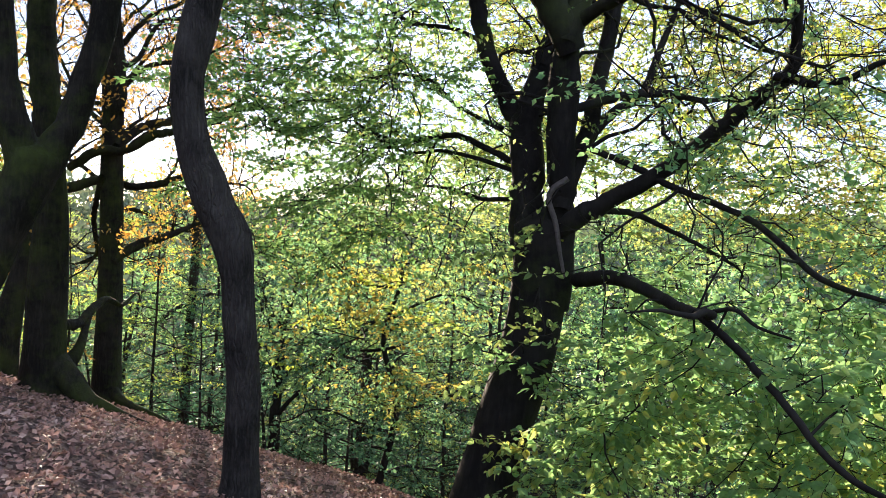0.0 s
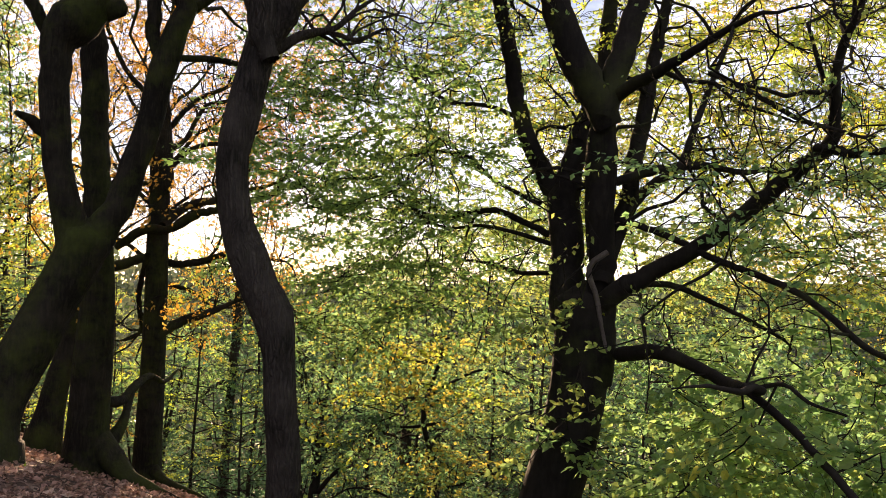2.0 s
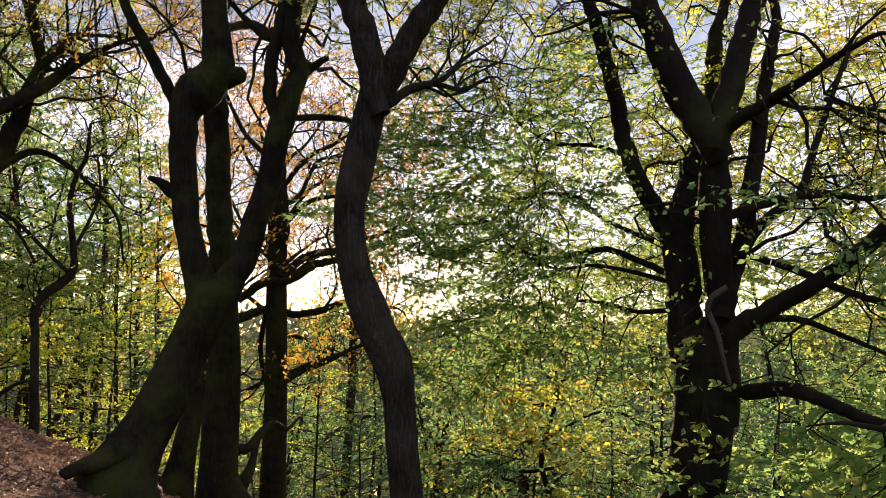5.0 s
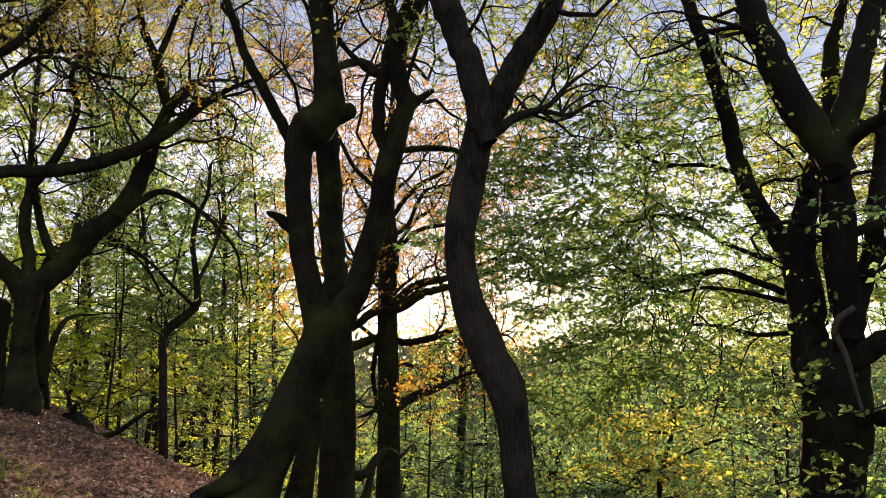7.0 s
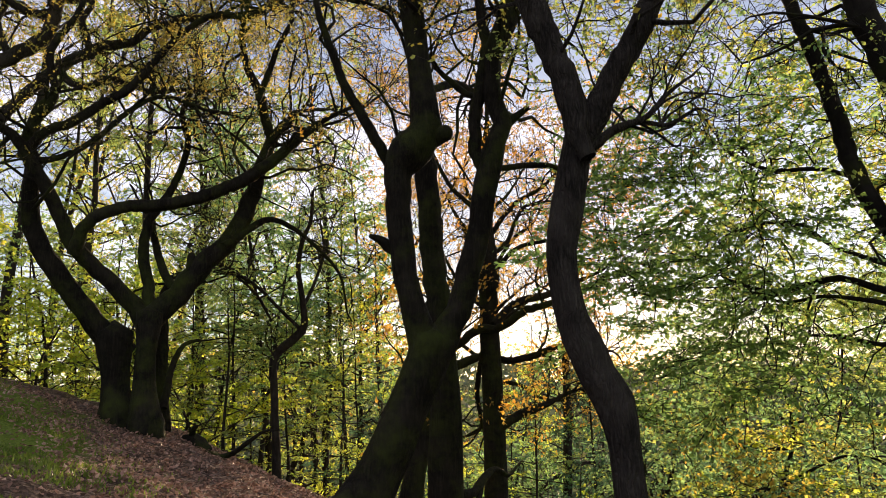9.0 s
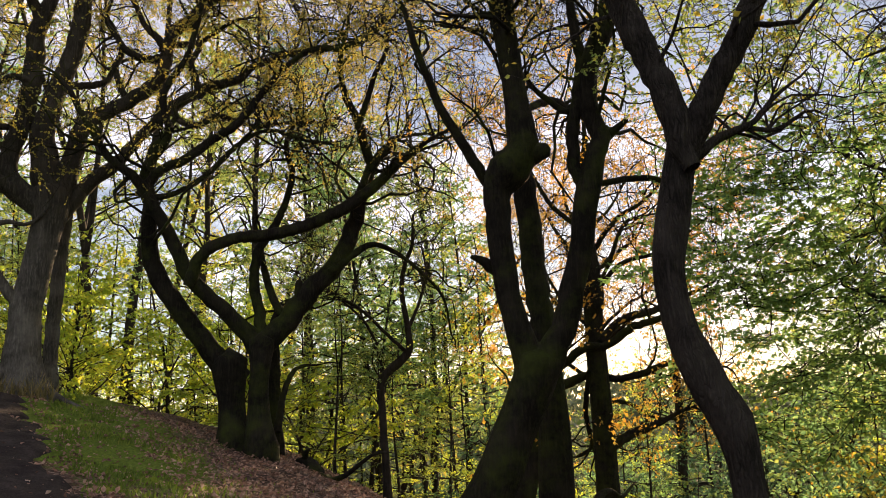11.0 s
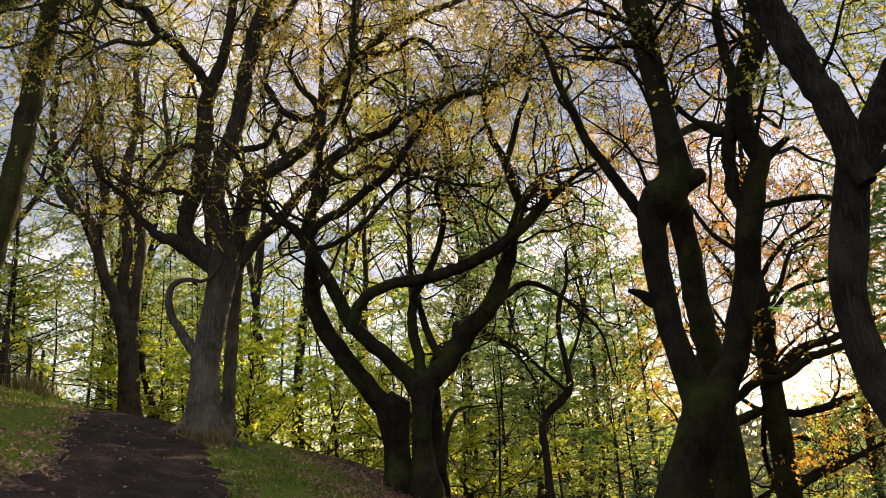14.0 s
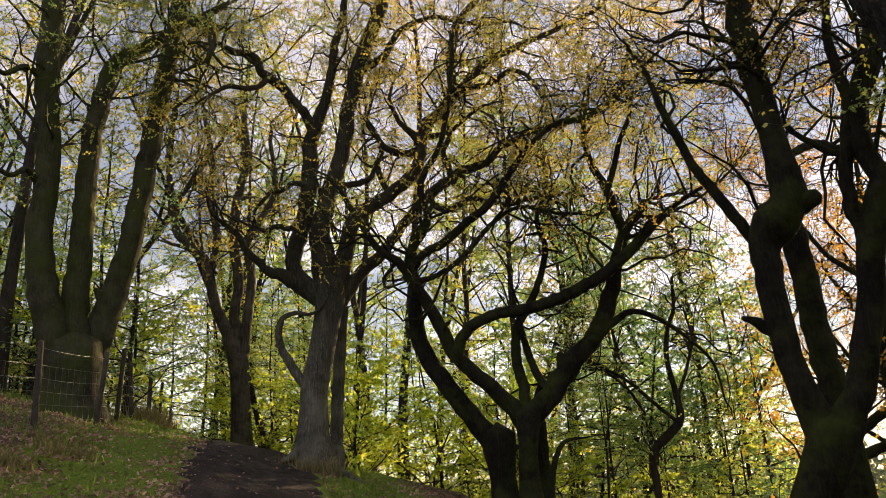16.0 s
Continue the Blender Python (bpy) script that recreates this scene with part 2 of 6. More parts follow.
LITTER = foliage("fallen_leaf", [(0.0, (0.05, 0.028, 0.022)), (0.35, (0.21, 0.118, 0.092)), (0.7, (0.44, 0.27, 0.215)), (1.0, (0.66, 0.51, 0.43))], 0.12, 0.6)
GRASS = foliage("grass_blade", [(0.0, (0.06, 0.10, 0.018)), (0.5, (0.12, 0.19, 0.03)), (0.85, (0.21, 0.26, 0.05)), (1.0, (0.34, 0.28, 0.10))], 0.4)
STRAW = foliage("straw", [(0.0, (0.07, 0.075, 0.025)), (0.5, (0.17, 0.14, 0.055)), (1.0, (0.32, 0.25, 0.12))], 0.3)
GROUND = ground_material()
SOIL = plain("trodden_soil", [(0.3, (0.018, 0.014, 0.015)), (0.5, (0.046, 0.037, 0.037)), (0.7, (0.12, 0.098, 0.094))], 3.4, 0.93, 0.12, 34.0)
FAR_WOOD = foliage("far_wood", [(0.0, (0.05, 0.075, 0.045)), (0.5, (0.085, 0.11, 0.06)), (0.85, (0.13, 0.135, 0.065)), (1.0, (0.18, 0.14, 0.06))], 0.3)
POST_WOOD = plain("grey_post_wood", [(0.3, (0.03, 0.026, 0.021)), (0.7, (0.10, 0.085, 0.07))], 9.0)
WIRE = plain("galvanised_wire", [(0.3, (0.12, 0.12, 0.12)), (0.7, (0.26, 0.26, 0.27))], 20.0, 0.45, 0.001, 80.0, 0.9)


# ---- mesh tools ----
def link_mesh(name, verts, faces, mat, parent=None, smooth=True, label="", kind=""):
    me = bpy.data.meshes.new(name)
    verts = np.asarray(verts, dtype=np.float32).reshape(-1, 3)
    counts = np.concatenate([np.full(len(f), f.shape[1], dtype=np.int32) for f in faces])
    loops = np.concatenate([f.reshape(-1) for f in faces]).astype(np.int32)
    me.vertices.add(len(verts))
    me.vertices.foreach_set("co", verts.reshape(-1))
    me.loops.add(len(loops))
    me.loops.foreach_set("vertex_index", loops)
    me.polygons.add(len(counts))
    starts = np.concatenate([[0], np.cumsum(counts)[:-1]]).astype(np.int32)
    me.polygons.foreach_set("loop_start", starts)
    me.polygons.foreach_set("use_smooth", np.full(len(counts), smooth))
    me.update(calc_edges=True)
    me.materials.append(mat)
    ob = new(name, me)
    if parent:
        ob.parent = parent
    return tagged(ob, label, kind=kind)


class Pile:
    """Gathers vertices and faces of one mesh."""

    def __init__(self):
        self.v, self.f3, self.f4, self.n = [], [], [], 0

    def add(self, v, f):
        (self.f3 if f.shape[1] == 3 else self.f4).append(f + self.n)
        self.v.append(v)
        self.n += len(v)

    def link(self, name, mat, parent=None, origin=(0, 0, 0), smooth=True, label="", kind=""):
        faces = [np.concatenate(f) for f in (self.f4, self.f3) if f]
        return link_mesh(name, np.concatenate(self.v) - np.asarray(origin), faces, mat, parent, smooth, label, kind)


def smooth_path(p, step):
    """A rounded line through control rows (x, y, z, r), resampled at about that step."""
    p = np.asarray(p, dtype=float)
    q = np.vstack([2 * p[0] - p[1], p, 2 * p[-1] - p[-2]])
    rows = []
    for i in range(1, len(q) - 2):
        a, b, c, d = q[i - 1 : i + 3]
        k = max(2, int(np.linalg.norm(c[:3] - b[:3]) / step))
        for u in np.arange(k) / k:
            rows.append(0.5 * (2 * b + (c - a) * u + (2 * a - 5 * b + 4 * c - d) * u * u + (3 * b - a - 3 * c + d) * u**3))
    rows.append(p[-1])
    rows = np.array(rows)
    rows[:, 3] = np.maximum(rows[:, 3], 0.004)
    return rows


def tube(pile, path, sides, lumps=0.0, rng=None, cap=True):
    """A tapered tube with a rounded tip along rows (x, y, z, r)."""
    p, r = path[:, :3], path[:, 3].copy()
    t = np.gradient(p, axis=0)
    t /= np.linalg.norm(t, axis=1, keepdims=True) + 1e-9
    ref = np.array([1.0, 0.0, 0.0]) if abs(t[0][0]) < 0.8 else np.array([0.0, 1.0, 0.0])
    u = ref - t * (t @ ref)[:, None]
    u /= np.linalg.norm(u, axis=1, keepdims=True) + 1e-9
    w = np.cross(t, u)
    a = np.arange(sides) * 2 * np.pi / sides
    ring = r[:, None] * np.ones(sides)
    if lumps and rng is not None:
        s = np.arange(len(p))[:, None] * 0.35
        ph = rng.uniform(0, 6.28, 6)
        ring = ring * (1 + lumps * (0.5 * np.sin(2 * a + ph[0] + 0.2 * s) + 0.35 * np.sin(3 * a + ph[1] - 0.3 * s) + 0.3 * np.sin(5 * a + ph[2] + 0.4 * s) + 0.25 * np.sin(s * 0.4 + ph[3])) + lumps * 0.2 * rng.normal(size=ring.shape))
    v = p[:, None] + ring[..., None] * (np.cos(a)[None, :, None] * u[:, None] + np.sin(a)[None, :, None] * w[:, None])
    k = len(p)
    i, j = np.meshgrid(np.arange(k - 1), np.arange(sides), indexing="ij")
    jn = (j + 1) % sides
    f = np.stack([i * sides + j, i * sides + jn, (i + 1) * sides + jn, (i + 1) * sides + j], -1).reshape(-1, 4)
    base = pile.n
    pile.add(v.reshape(-1, 3), f)
    if cap:
        tip = p[-1] + t[-1] * r[-1] * 0.7
        j = np.arange(sides)
        last = (k - 1) * sides
        pile.v.append(tip[None])
        pile.f3.append(np.stack([base + last + j, base + last + (j + 1) % sides, np.full(sides, pile.n)], 1))
        pile.n += 1


def leaves(pile, at, along, rng, size, shape=4, droop=0.3, fold=0.25, width=0.66, tumble=None):
    """Leaf blades at points, each pointing roughly along its own way. shape: 4 or 6 corners a leaf."""
    n = len(at)
    if not n:
        return
    d = along + rng.normal(size=(n, 3)) * 0.55
    d[:, 2] -= droop
    d /= np.linalg.norm(d, axis=1, keepdims=True) + 1e-9
    up = rng.normal(size=(n, 3)) * (tumble or {3: 1.5, 4: 0.95, 6: 0.85}[shape])
    up[:, 2] += 1.0
    s = np.cross(d, up)
    s /= np.linalg.norm(s, axis=1, keepdims=True) + 1e-9
    nn = np.cross(s, d)
    L = (size * rng.uniform(0.6, 1.25, n))[:, None]
    hw = L * width * 0.5
    b = at
    if shape == 3:
        v = np.stack([b - s * hw * 1.1, b + s * hw * 1.2 + d * L * 0.2, b + d * L], 1)
        pile.add(v.reshape(-1, 3), np.arange(3 * n).reshape(-1, 3))
        return
    if shape == 4:
        v = np.stack([b, b + d * L * 0.45 + s * hw + nn * hw * fold, b + d * L, b + d * L * 0.45 - s * hw + nn * hw * fold], 1)
        f = np.array([[0, 1, 2, 3]])
    else:
        v = np.stack([b, b + d * L * 0.24 + s * hw * 0.92 + nn * hw * fold, b + d * L * 0.64 + s * hw * 0.84 + nn * hw * fold * 0.6, b + d * L - nn * L * 0.06,
                      b + d * L * 0.64 - s * hw * 0.84 + nn * hw * fold * 0.6, b + d * L * 0.24 - s * hw * 0.92 + nn * hw * fold], 1)
        f = np.array([[0, 1, 2, 3], [0, 3, 4, 5]])
    k = v.shape[1]
    pile.add(v.reshape(-1, 3), (f[None] + np.arange(n)[:, None, None] * k).reshape(-1, 4))


# ---- lie of the land ----
def soft_plus(v, k):
    return k * np.logaddexp(0, v / k)


def land(x, y):
    """Height of the hillside: it rises to the left, falls away ahead into a wooded valley, with a far ridge."""
    x, y = np.asarray(x, dtype=float), np.asarray(y, dtype=float)
    xs = np.where(x > -24, x, -24 + (x + 24) * 0.25)
    z = -0.27 * np.clip(xs, -60, 6) - 0.15 * np.minimum(y, 14)
    edge = 8.0 - 0.6 * np.minimum(x + 6, 0)
    z = z - 0.17 * (soft_plus(y - edge, 0.4) - soft_plus(y - 60, 6)) - 0.38 * (soft_plus(y - 14.6, 1.0) - soft_plus(y - 46, 6))
    z = z - 0.22 * (soft_plus(x - 3, 1.5) - soft_plus(x - 60, 8))
    r = np.hypot(x, y)
    brow = np.clip((-x - 11) / 4, 0, 1) * np.clip(y / 3, 0, 1)
    z = z - 0.15 * brow * (soft_plus(r - 17.0, 0.8) - soft_plus(r - 48, 6))
    far = np.clip((r - 90) / 500, 0, 1)
    far = far * far * (3 - 2 * far)
    z = z * (1 - far) + far * (7 + 7 * np.sin(x * 0.004 + 1.0) + 4 * np.sin(x * 0.011))
    z = z + 0.05 * np.sin(1.7 * x + 0.6 * y) * np.cos(1.3 * y - 0.4 * x) + 0.03 * np.sin(3.9 * x + 1) * np.sin(3.3 * y)
    return z


PATH_LINE = np.array([(30.0, -24.0), (14.0, -11.0), (4.0, -3.2), (0.3, -0.6), (-3.5, 1.3), (-7.0, 3.35), (-9.8, 4.8), (-12.2, 6.0), (-14.4, 7.0), (-16.8, 8.2), (-20.0, 9.2), (-26.0, 9.2), (-34.0, 6.0)])


def path_reach(x, y):
    """Distance from the middle of the trodden path."""
    best = np.full(np.shape(x), 1e9)
    for a, b in zip(PATH_LINE[:-1], PATH_LINE[1:]):
        d = b - a
        u = np.clip(((x - a[0]) * d[0] + (y - a[1]) * d[1]) / (d @ d), 0, 1)
        best = np.minimum(best, np.hypot(x - a[0] - u * d[0], y - a[1] - u * d[1]))
    return best


def build_ground():
    rad = np.concatenate([np.arange(0, 30, 0.3), np.geomspace(30, 4000, 60)])
    ang = np.linspace(0, 2 * np.pi, 361)[:-1]
    R, A = np.meshgrid(rad[1:], ang, indexing="ij")
    x, y = (R * np.sin(A)).ravel(), (R * np.cos(A)).ravel()
    x, y = np.append(x, 0.0), np.append(y, 0.0)
    z = land(x, y)
    d = path_reach(x, y)
    z = z - 0.07 * np.exp(-((d / 0.8) ** 2))
    near = np.hypot(x, y) < 30
    lump = np.array([noise.noise((a * 2.3, b * 2.3, 0)) * 0.05 + noise.noise((a * 7, b * 7, 3)) * 0.02 if k else 0 for a, b, k in zip(x, y, near)])
    z = z + lump
    na = len(ang)
    i, j = np.meshgrid(np.arange(len(rad) - 2), np.arange(na), indexing="ij")
    jn = (j + 1) % na
    f = np.stack([i * na + j, i * na + jn, (i + 1) * na + jn, (i + 1) * na + j], -1).reshape(-1, 4)[:, ::-1]
    j = np.arange(na)
    tri = np.stack([np.full(na, len(x) - 1), (j + 1) % na, j], 1)[:, ::-1]
    ob = link_mesh("ground", np.stack([x, y, z], 1), [f, tri], GROUND, label="sloping woodland floor of brown leaf litter and patchy moss", kind="structure")
    tagged(ob, category="ground")
    # turf: along the path's verges and on the bank below the fence
    side = (x + 10) * 0.47 + (y - 4.6) * 0.88
    verge = 1.25 * np.exp(-(((d - 1.8) / np.where(side > 0, 1.25, 0.9)) ** 2)) * np.clip((-x - 5.0) / 4, 0, 1)
    bank = np.clip((d - 1.1) / 0.8, 0, 1) * (side < 0) * np.clip((-x - 4) / 4, 0, 1) * 0.36
    slope = 0.85 * np.exp(-(((x + 11.5) / 3.0) ** 2) - ((y - 7.4) / 2.4) ** 2)
    turf = np.clip(np.maximum.reduce([verge, bank, slope, np.clip((np.hypot(x, y) - 40) / 30, 0, 1)]), 0, 1)
    at = ob.data.attributes.new("turf", "FLOAT", "POINT")
    at.data.foreach_set("value", turf.astype(np.float32))
    return ob


def build_path():
    rows = smooth_path([(x, y, 0, 0.85) for x, y in PATH_LINE], 0.16)
    t = np.gradient(rows[:, :2], axis=0)
    t /= np.linalg.norm(t, axis=1, keepdims=True)
    s = np.stack([t[:, 1], -t[:, 0]], 1)
    us = np.linspace(-1, 1, 17)
    v = []
    for k, (p, q) in enumerate(zip(rows, s)):
        wide = (1.12 - 0.45 * min(1.0, max(0.0, (-p[0] - 12.5) / 3))) * (1 + 0.16 * noise.noise((k * 0.08, 0, 0)) + 0.12 * noise.noise((k * 0.3, 4, 0)))
        for u in us:
            e = u * wide * (1 + 0.28 * noise.noise((k * 0.4, u * 3, 7)))
            x, y = p[0] + q[0] * e, p[1] + q[1] * e
            z = float(land(x, y)) - 0.07 * math.exp(-((abs(e) / 0.8) ** 2)) + 0.05 * noise.noise((x * 2.3, y * 2.3, 0)) + 0.02 * noise.noise((x * 7, y * 7, 3))
            v.append((x, y, z + 0.035 - 0.10 * max(0, abs(u) - 0.75) / 0.25 + 0.022 * noise.noise((x * 6, y * 6, 1)) + 0.014 * noise.noise((x * 15, y * 15, 2))))
    m = len(us)
    i, j = np.meshgrid(np.arange(len(rows) - 1), np.arange(m - 1), indexing="ij")
    f = np.stack([i * m + j, i * m + j + 1, (i + 1) * m + j + 1, (i + 1) * m + j], -1).reshape(-1, 4)
    ob = link_mesh("path", v, [f], SOIL, label="dark trodden earth footpath along the slope", kind="structure")
    return tagged(ob, category="path")


# ---- trees ----
class Tree:
    def __init__(self, ob, base, bark_mat, seed):
        self.ob, self.base, self.bark, self.rng, self.limbs = ob, np.array(base), bark_mat, np.random.default_rng(seed), []
        self.last = ob  # the stem that the next broken stub grows on


def tree(name, label, base, bark_mat, seed, group=""):
    ob = new(name)
    ob.location = base
    tagged(ob, label, "tree", group)
    return Tree(ob, base, bark_mat, seed)


def limb(tr, name, rows, mat=None, lumps=0.07, far=False):
    """One limb of a tree from control rows (x, y, z, radius)."""
    rows = np.array(rows)
    rmax = rows[:, 3].max()
    path = smooth_path(rows, 0.5 if far else max(0.06, min(0.16, rmax * 0.7)))
    if name == "limb" and not far and path[-1, 3] > 0.011:
        tip = wander(tr.rng, path[-1, :3], path[-1, :3] - path[-3, :3], min(1.3, 28 * path[-1, 3]), path[-1, 3], 0.004, 7, 0.26, 0.02)[0]
        path = np.vstack([path, tip[1:]])
    gn = path.copy()
    if name not in ("trunk", "root"):
        gn[1:-1, :3] += tr.rng.normal(size=(len(path) - 2, 3)) * path[1:-1, 3:4] * 0.08
    if name == "root":
        gn[:, 2] = np.maximum(gn[:, 2], land(gn[:, 0], gn[:, 1]) + 0.45 * gn[:, 3])
    pile = Pile()
    if name not in ("trunk", "root") and not far:
        back = unit(gn[0, :3] - gn[1, :3]) * min(2.2 * gn[0, 3], 0.08 + 0.5 * gn[0, 3])
        gn = np.vstack([[*(gn[0, :3] + back), gn[0, 3] * 0.9], gn])
    if name == "trunk":
        foot = path[0].copy()
        foot[2] = min(foot[2], float(land(foot[0], foot[1]))) - 0.4
        foot[3] *= 1.1
        gn = np.vstack([foot, gn])
    tube(pile, gn, (8 if rmax > 0.1 else 5) if far else (20 if rmax > 0.15 else (12 if rmax > 0.06 else 8)), lumps, tr.rng)
    ob = pile.link(name, mat or tr.bark, tr.last if name == "stub" else tr.ob, tr.base, label="pale dead stem hanging against the trunk" if name == "dead_stem" else "")
    if name in ("stem", "limb"):
        tr.last = ob
    tr.limbs.append((name, path))
    return ob


def unit(v):
    return v / (np.linalg.norm(v, axis=-1, keepdims=True) + 1e-9)


def wander(rng, start, way, length, r0, r1, steps, gnarl, lift):
    """Twisting twigs, many at once: rows (x, y, z, r) for each start, way and length."""
    start, way, length = np.atleast_2d(start), unit(np.atleast_2d(way)), np.atleast_1d(length)
    n = len(start)
    out = np.empty((n, steps + 1, 4))
    p, d = start.copy(), way
    out[:, 0, :3] = p
    for k in range(steps):
        d = d + rng.normal(size=(n, 3)) * gnarl
        d[:, 2] += lift
        d = unit(d)
        p = p + d * (length / steps)[:, None]
        out[:, k + 1, :3] = p
    u = np.linspace(0, 1, steps + 1)
    out[:, :, 3] = np.atleast_1d(r0)[:, None] * (1 - u) + r1 * u
    return out


def tubes(pile, rows, sides, rng):
    """Many thin tubes at once, of equal length in rings."""
    n, k = rows.shape[:2]
    p, r = rows[..., :3], rows[..., 3]
    t = unit(np.gradient(p, axis=1))
    ref = unit(np.cross(t[:, 0] + t[:, -1], rng.normal(size=(n, 3))))[:, None]
    u = unit(ref - t * (t * ref).sum(-1, keepdims=True))
    w = np.cross(t, u)
    a = np.arange(sides) * 2 * np.pi / sides
    v = p[:, :, None] + r[:, :, None, None] * (np.cos(a)[:, None] * u[:, :, None] + np.sin(a)[:, None] * w[:, :, None])
    i, j = np.meshgrid(np.arange(k - 1), np.arange(sides), indexing="ij")
    jn = (j + 1) % sides
    f = np.stack([i * sides + j, i * sides + jn, (i + 1) * sides + jn, (i + 1) * sides + j], -1).reshape(-1, 4)
    f = (f[None] + (np.arange(n) * k * sides)[:, None, None]).reshape(-1, 4)
    pile.add(v.reshape(-1, 3), f)


def offshoots(rng, rows, per_m, lo=0.15):
    """Places along many twigs from which the next ones grow: place, way along, radius, parent's length."""
    seg = np.linalg.norm(np.diff(rows[..., :3], axis=1), axis=2).sum(1)
    n = rng.poisson(per_m * seg) + 1
    idx = np.repeat(np.arange(len(rows)), n)
    k = rows.shape[1] - 1
    u = rng.uniform(lo, 1.0, len(idx)) * k
    i = np.minimum(k - 1, u.astype(int))
    fr = (u - i)[:, None]
    a, b = rows[idx, i], rows[idx, i + 1]
    q = a * (1 - fr) + b * fr
    return q[:, :3], unit(b[:, :3] - a[:, :3]), q[:, 3], seg[idx]


def in_clump(p, level, size=0.8):
    """Which places lie in the leafy clumps of a crown, between its gaps."""
    return np.array([noise.noise((a / size, b / size, c / size * 1.5)) > level for a, b, c in p.tolist()], dtype=bool) if len(p) else np.zeros(0, bool)


def crown(tr, leaf_mat, per_m=1.6, length=1.6, sub=0.8, subs_per_m=2.2, twig=0.4, twigs_per_m=5.0, gnarl=0.28, lift=0.06, leaf=0.09, leaves_per_m=14.0, shape=4, bare=0.0,
          from_part=0.25, min_z=-99.0, leaf_z=-99.0, skip=("trunk", "root", "stub", "dead_stem"), thin=1.0, reach=0.3, clump=-0.05):
    """Side branches, twigs and leaves that grow out of a tree's limbs."""
    rng, wood, blades = tr.rng, Pile(), Pile()
    at, way, rad, lens = [], [], [], []
    for name, path in tr.limbs:
        if name in skip:
            continue
        seg = np.linalg.norm(np.diff(path[:, :3], axis=0), axis=1)
        total = seg.sum()
        cum = np.concatenate([[0], np.cumsum(seg)]) / total
        n = rng.poisson(per_m * total) + 2
        for q in range(n + 2):
            u = 1.0 if q >= n else from_part + (1 - from_part) * rng.uniform() ** 0.8
            k = min(len(path) - 2, int(np.searchsorted(cum, u)))
            p, r = (path[k, :3] if q < n else path[-1, :3]), path[k, 3]
            if p[2] < min_z:
                continue
            t = unit(path[k + 1, :3] - path[k, :3])
            side = unit(np.cross(t, rng.normal(size=3)))
            at.append(p)
            way.append(t * rng.uniform(0.2, 0.9) + side * (1.0 if q < n else 0.35) + np.array([0, 0, lift * 3]))
            L = length * rng.uniform(0.45, 1.25) * (1.0 - 0.3 * u)
            lens.append(L)
            rad.append(min(0.55 * r, (0.009 + 0.012 * L) * thin))
    if not at:
        return
    b1 = wander(rng, np.array(at), np.array(way), np.array(lens), np.array(rad), 0.004 * thin, 7, gnarl, lift)
    tubes(wood, b1, 5, rng)
    p, t, r, s = offshoots(rng, b1, subs_per_m, reach)
    side = unit(np.cross(t, rng.normal(size=p.shape)))
    b2 = wander(rng, p, t * 0.6 + side, sub * rng.uniform(0.4, 1.25, len(p)), np.minimum(r * 0.65, 0.008 * thin), 0.003 * thin, 6, gnarl * 1.3, lift * 0.6)
    tubes(wood, b2, 3, rng)
    p, t, r, s = offshoots(rng, b2, twigs_per_m)
    side = unit(np.cross(t, rng.normal(size=p.shape)))
    b3 = wander(rng, p, t * 0.7 + side, twig * rng.uniform(0.4, 1.3, len(p)), np.minimum(r * 0.7, 0.0038 * thin), 0.0018 * thin, 2, gnarl * 1.1, lift * 0.3)
    tubes(wood, b3, 3, rng)
    keep = b3[(rng.uniform(size=len(b3)) >= bare) & (b3[:, 0, 2] > leaf_z + rng.normal(size=len(b3)) * 0.7)]
    p, t, r, s = offshoots(rng, keep, leaves_per_m, 0.1)
    inside = in_clump(p, clump)
    p, t = p[inside], t[inside]
    leaves(blades, p, t * 0.7 + rng.normal(size=p.shape) * 0.5, rng, leaf, shape)
    wood.link("branchwork", tr.bark, tr.ob, tr.base, kind="stuff")
    blades.link("crown", leaf_mat, tr.ob, tr.base, smooth=False, kind="stuff")


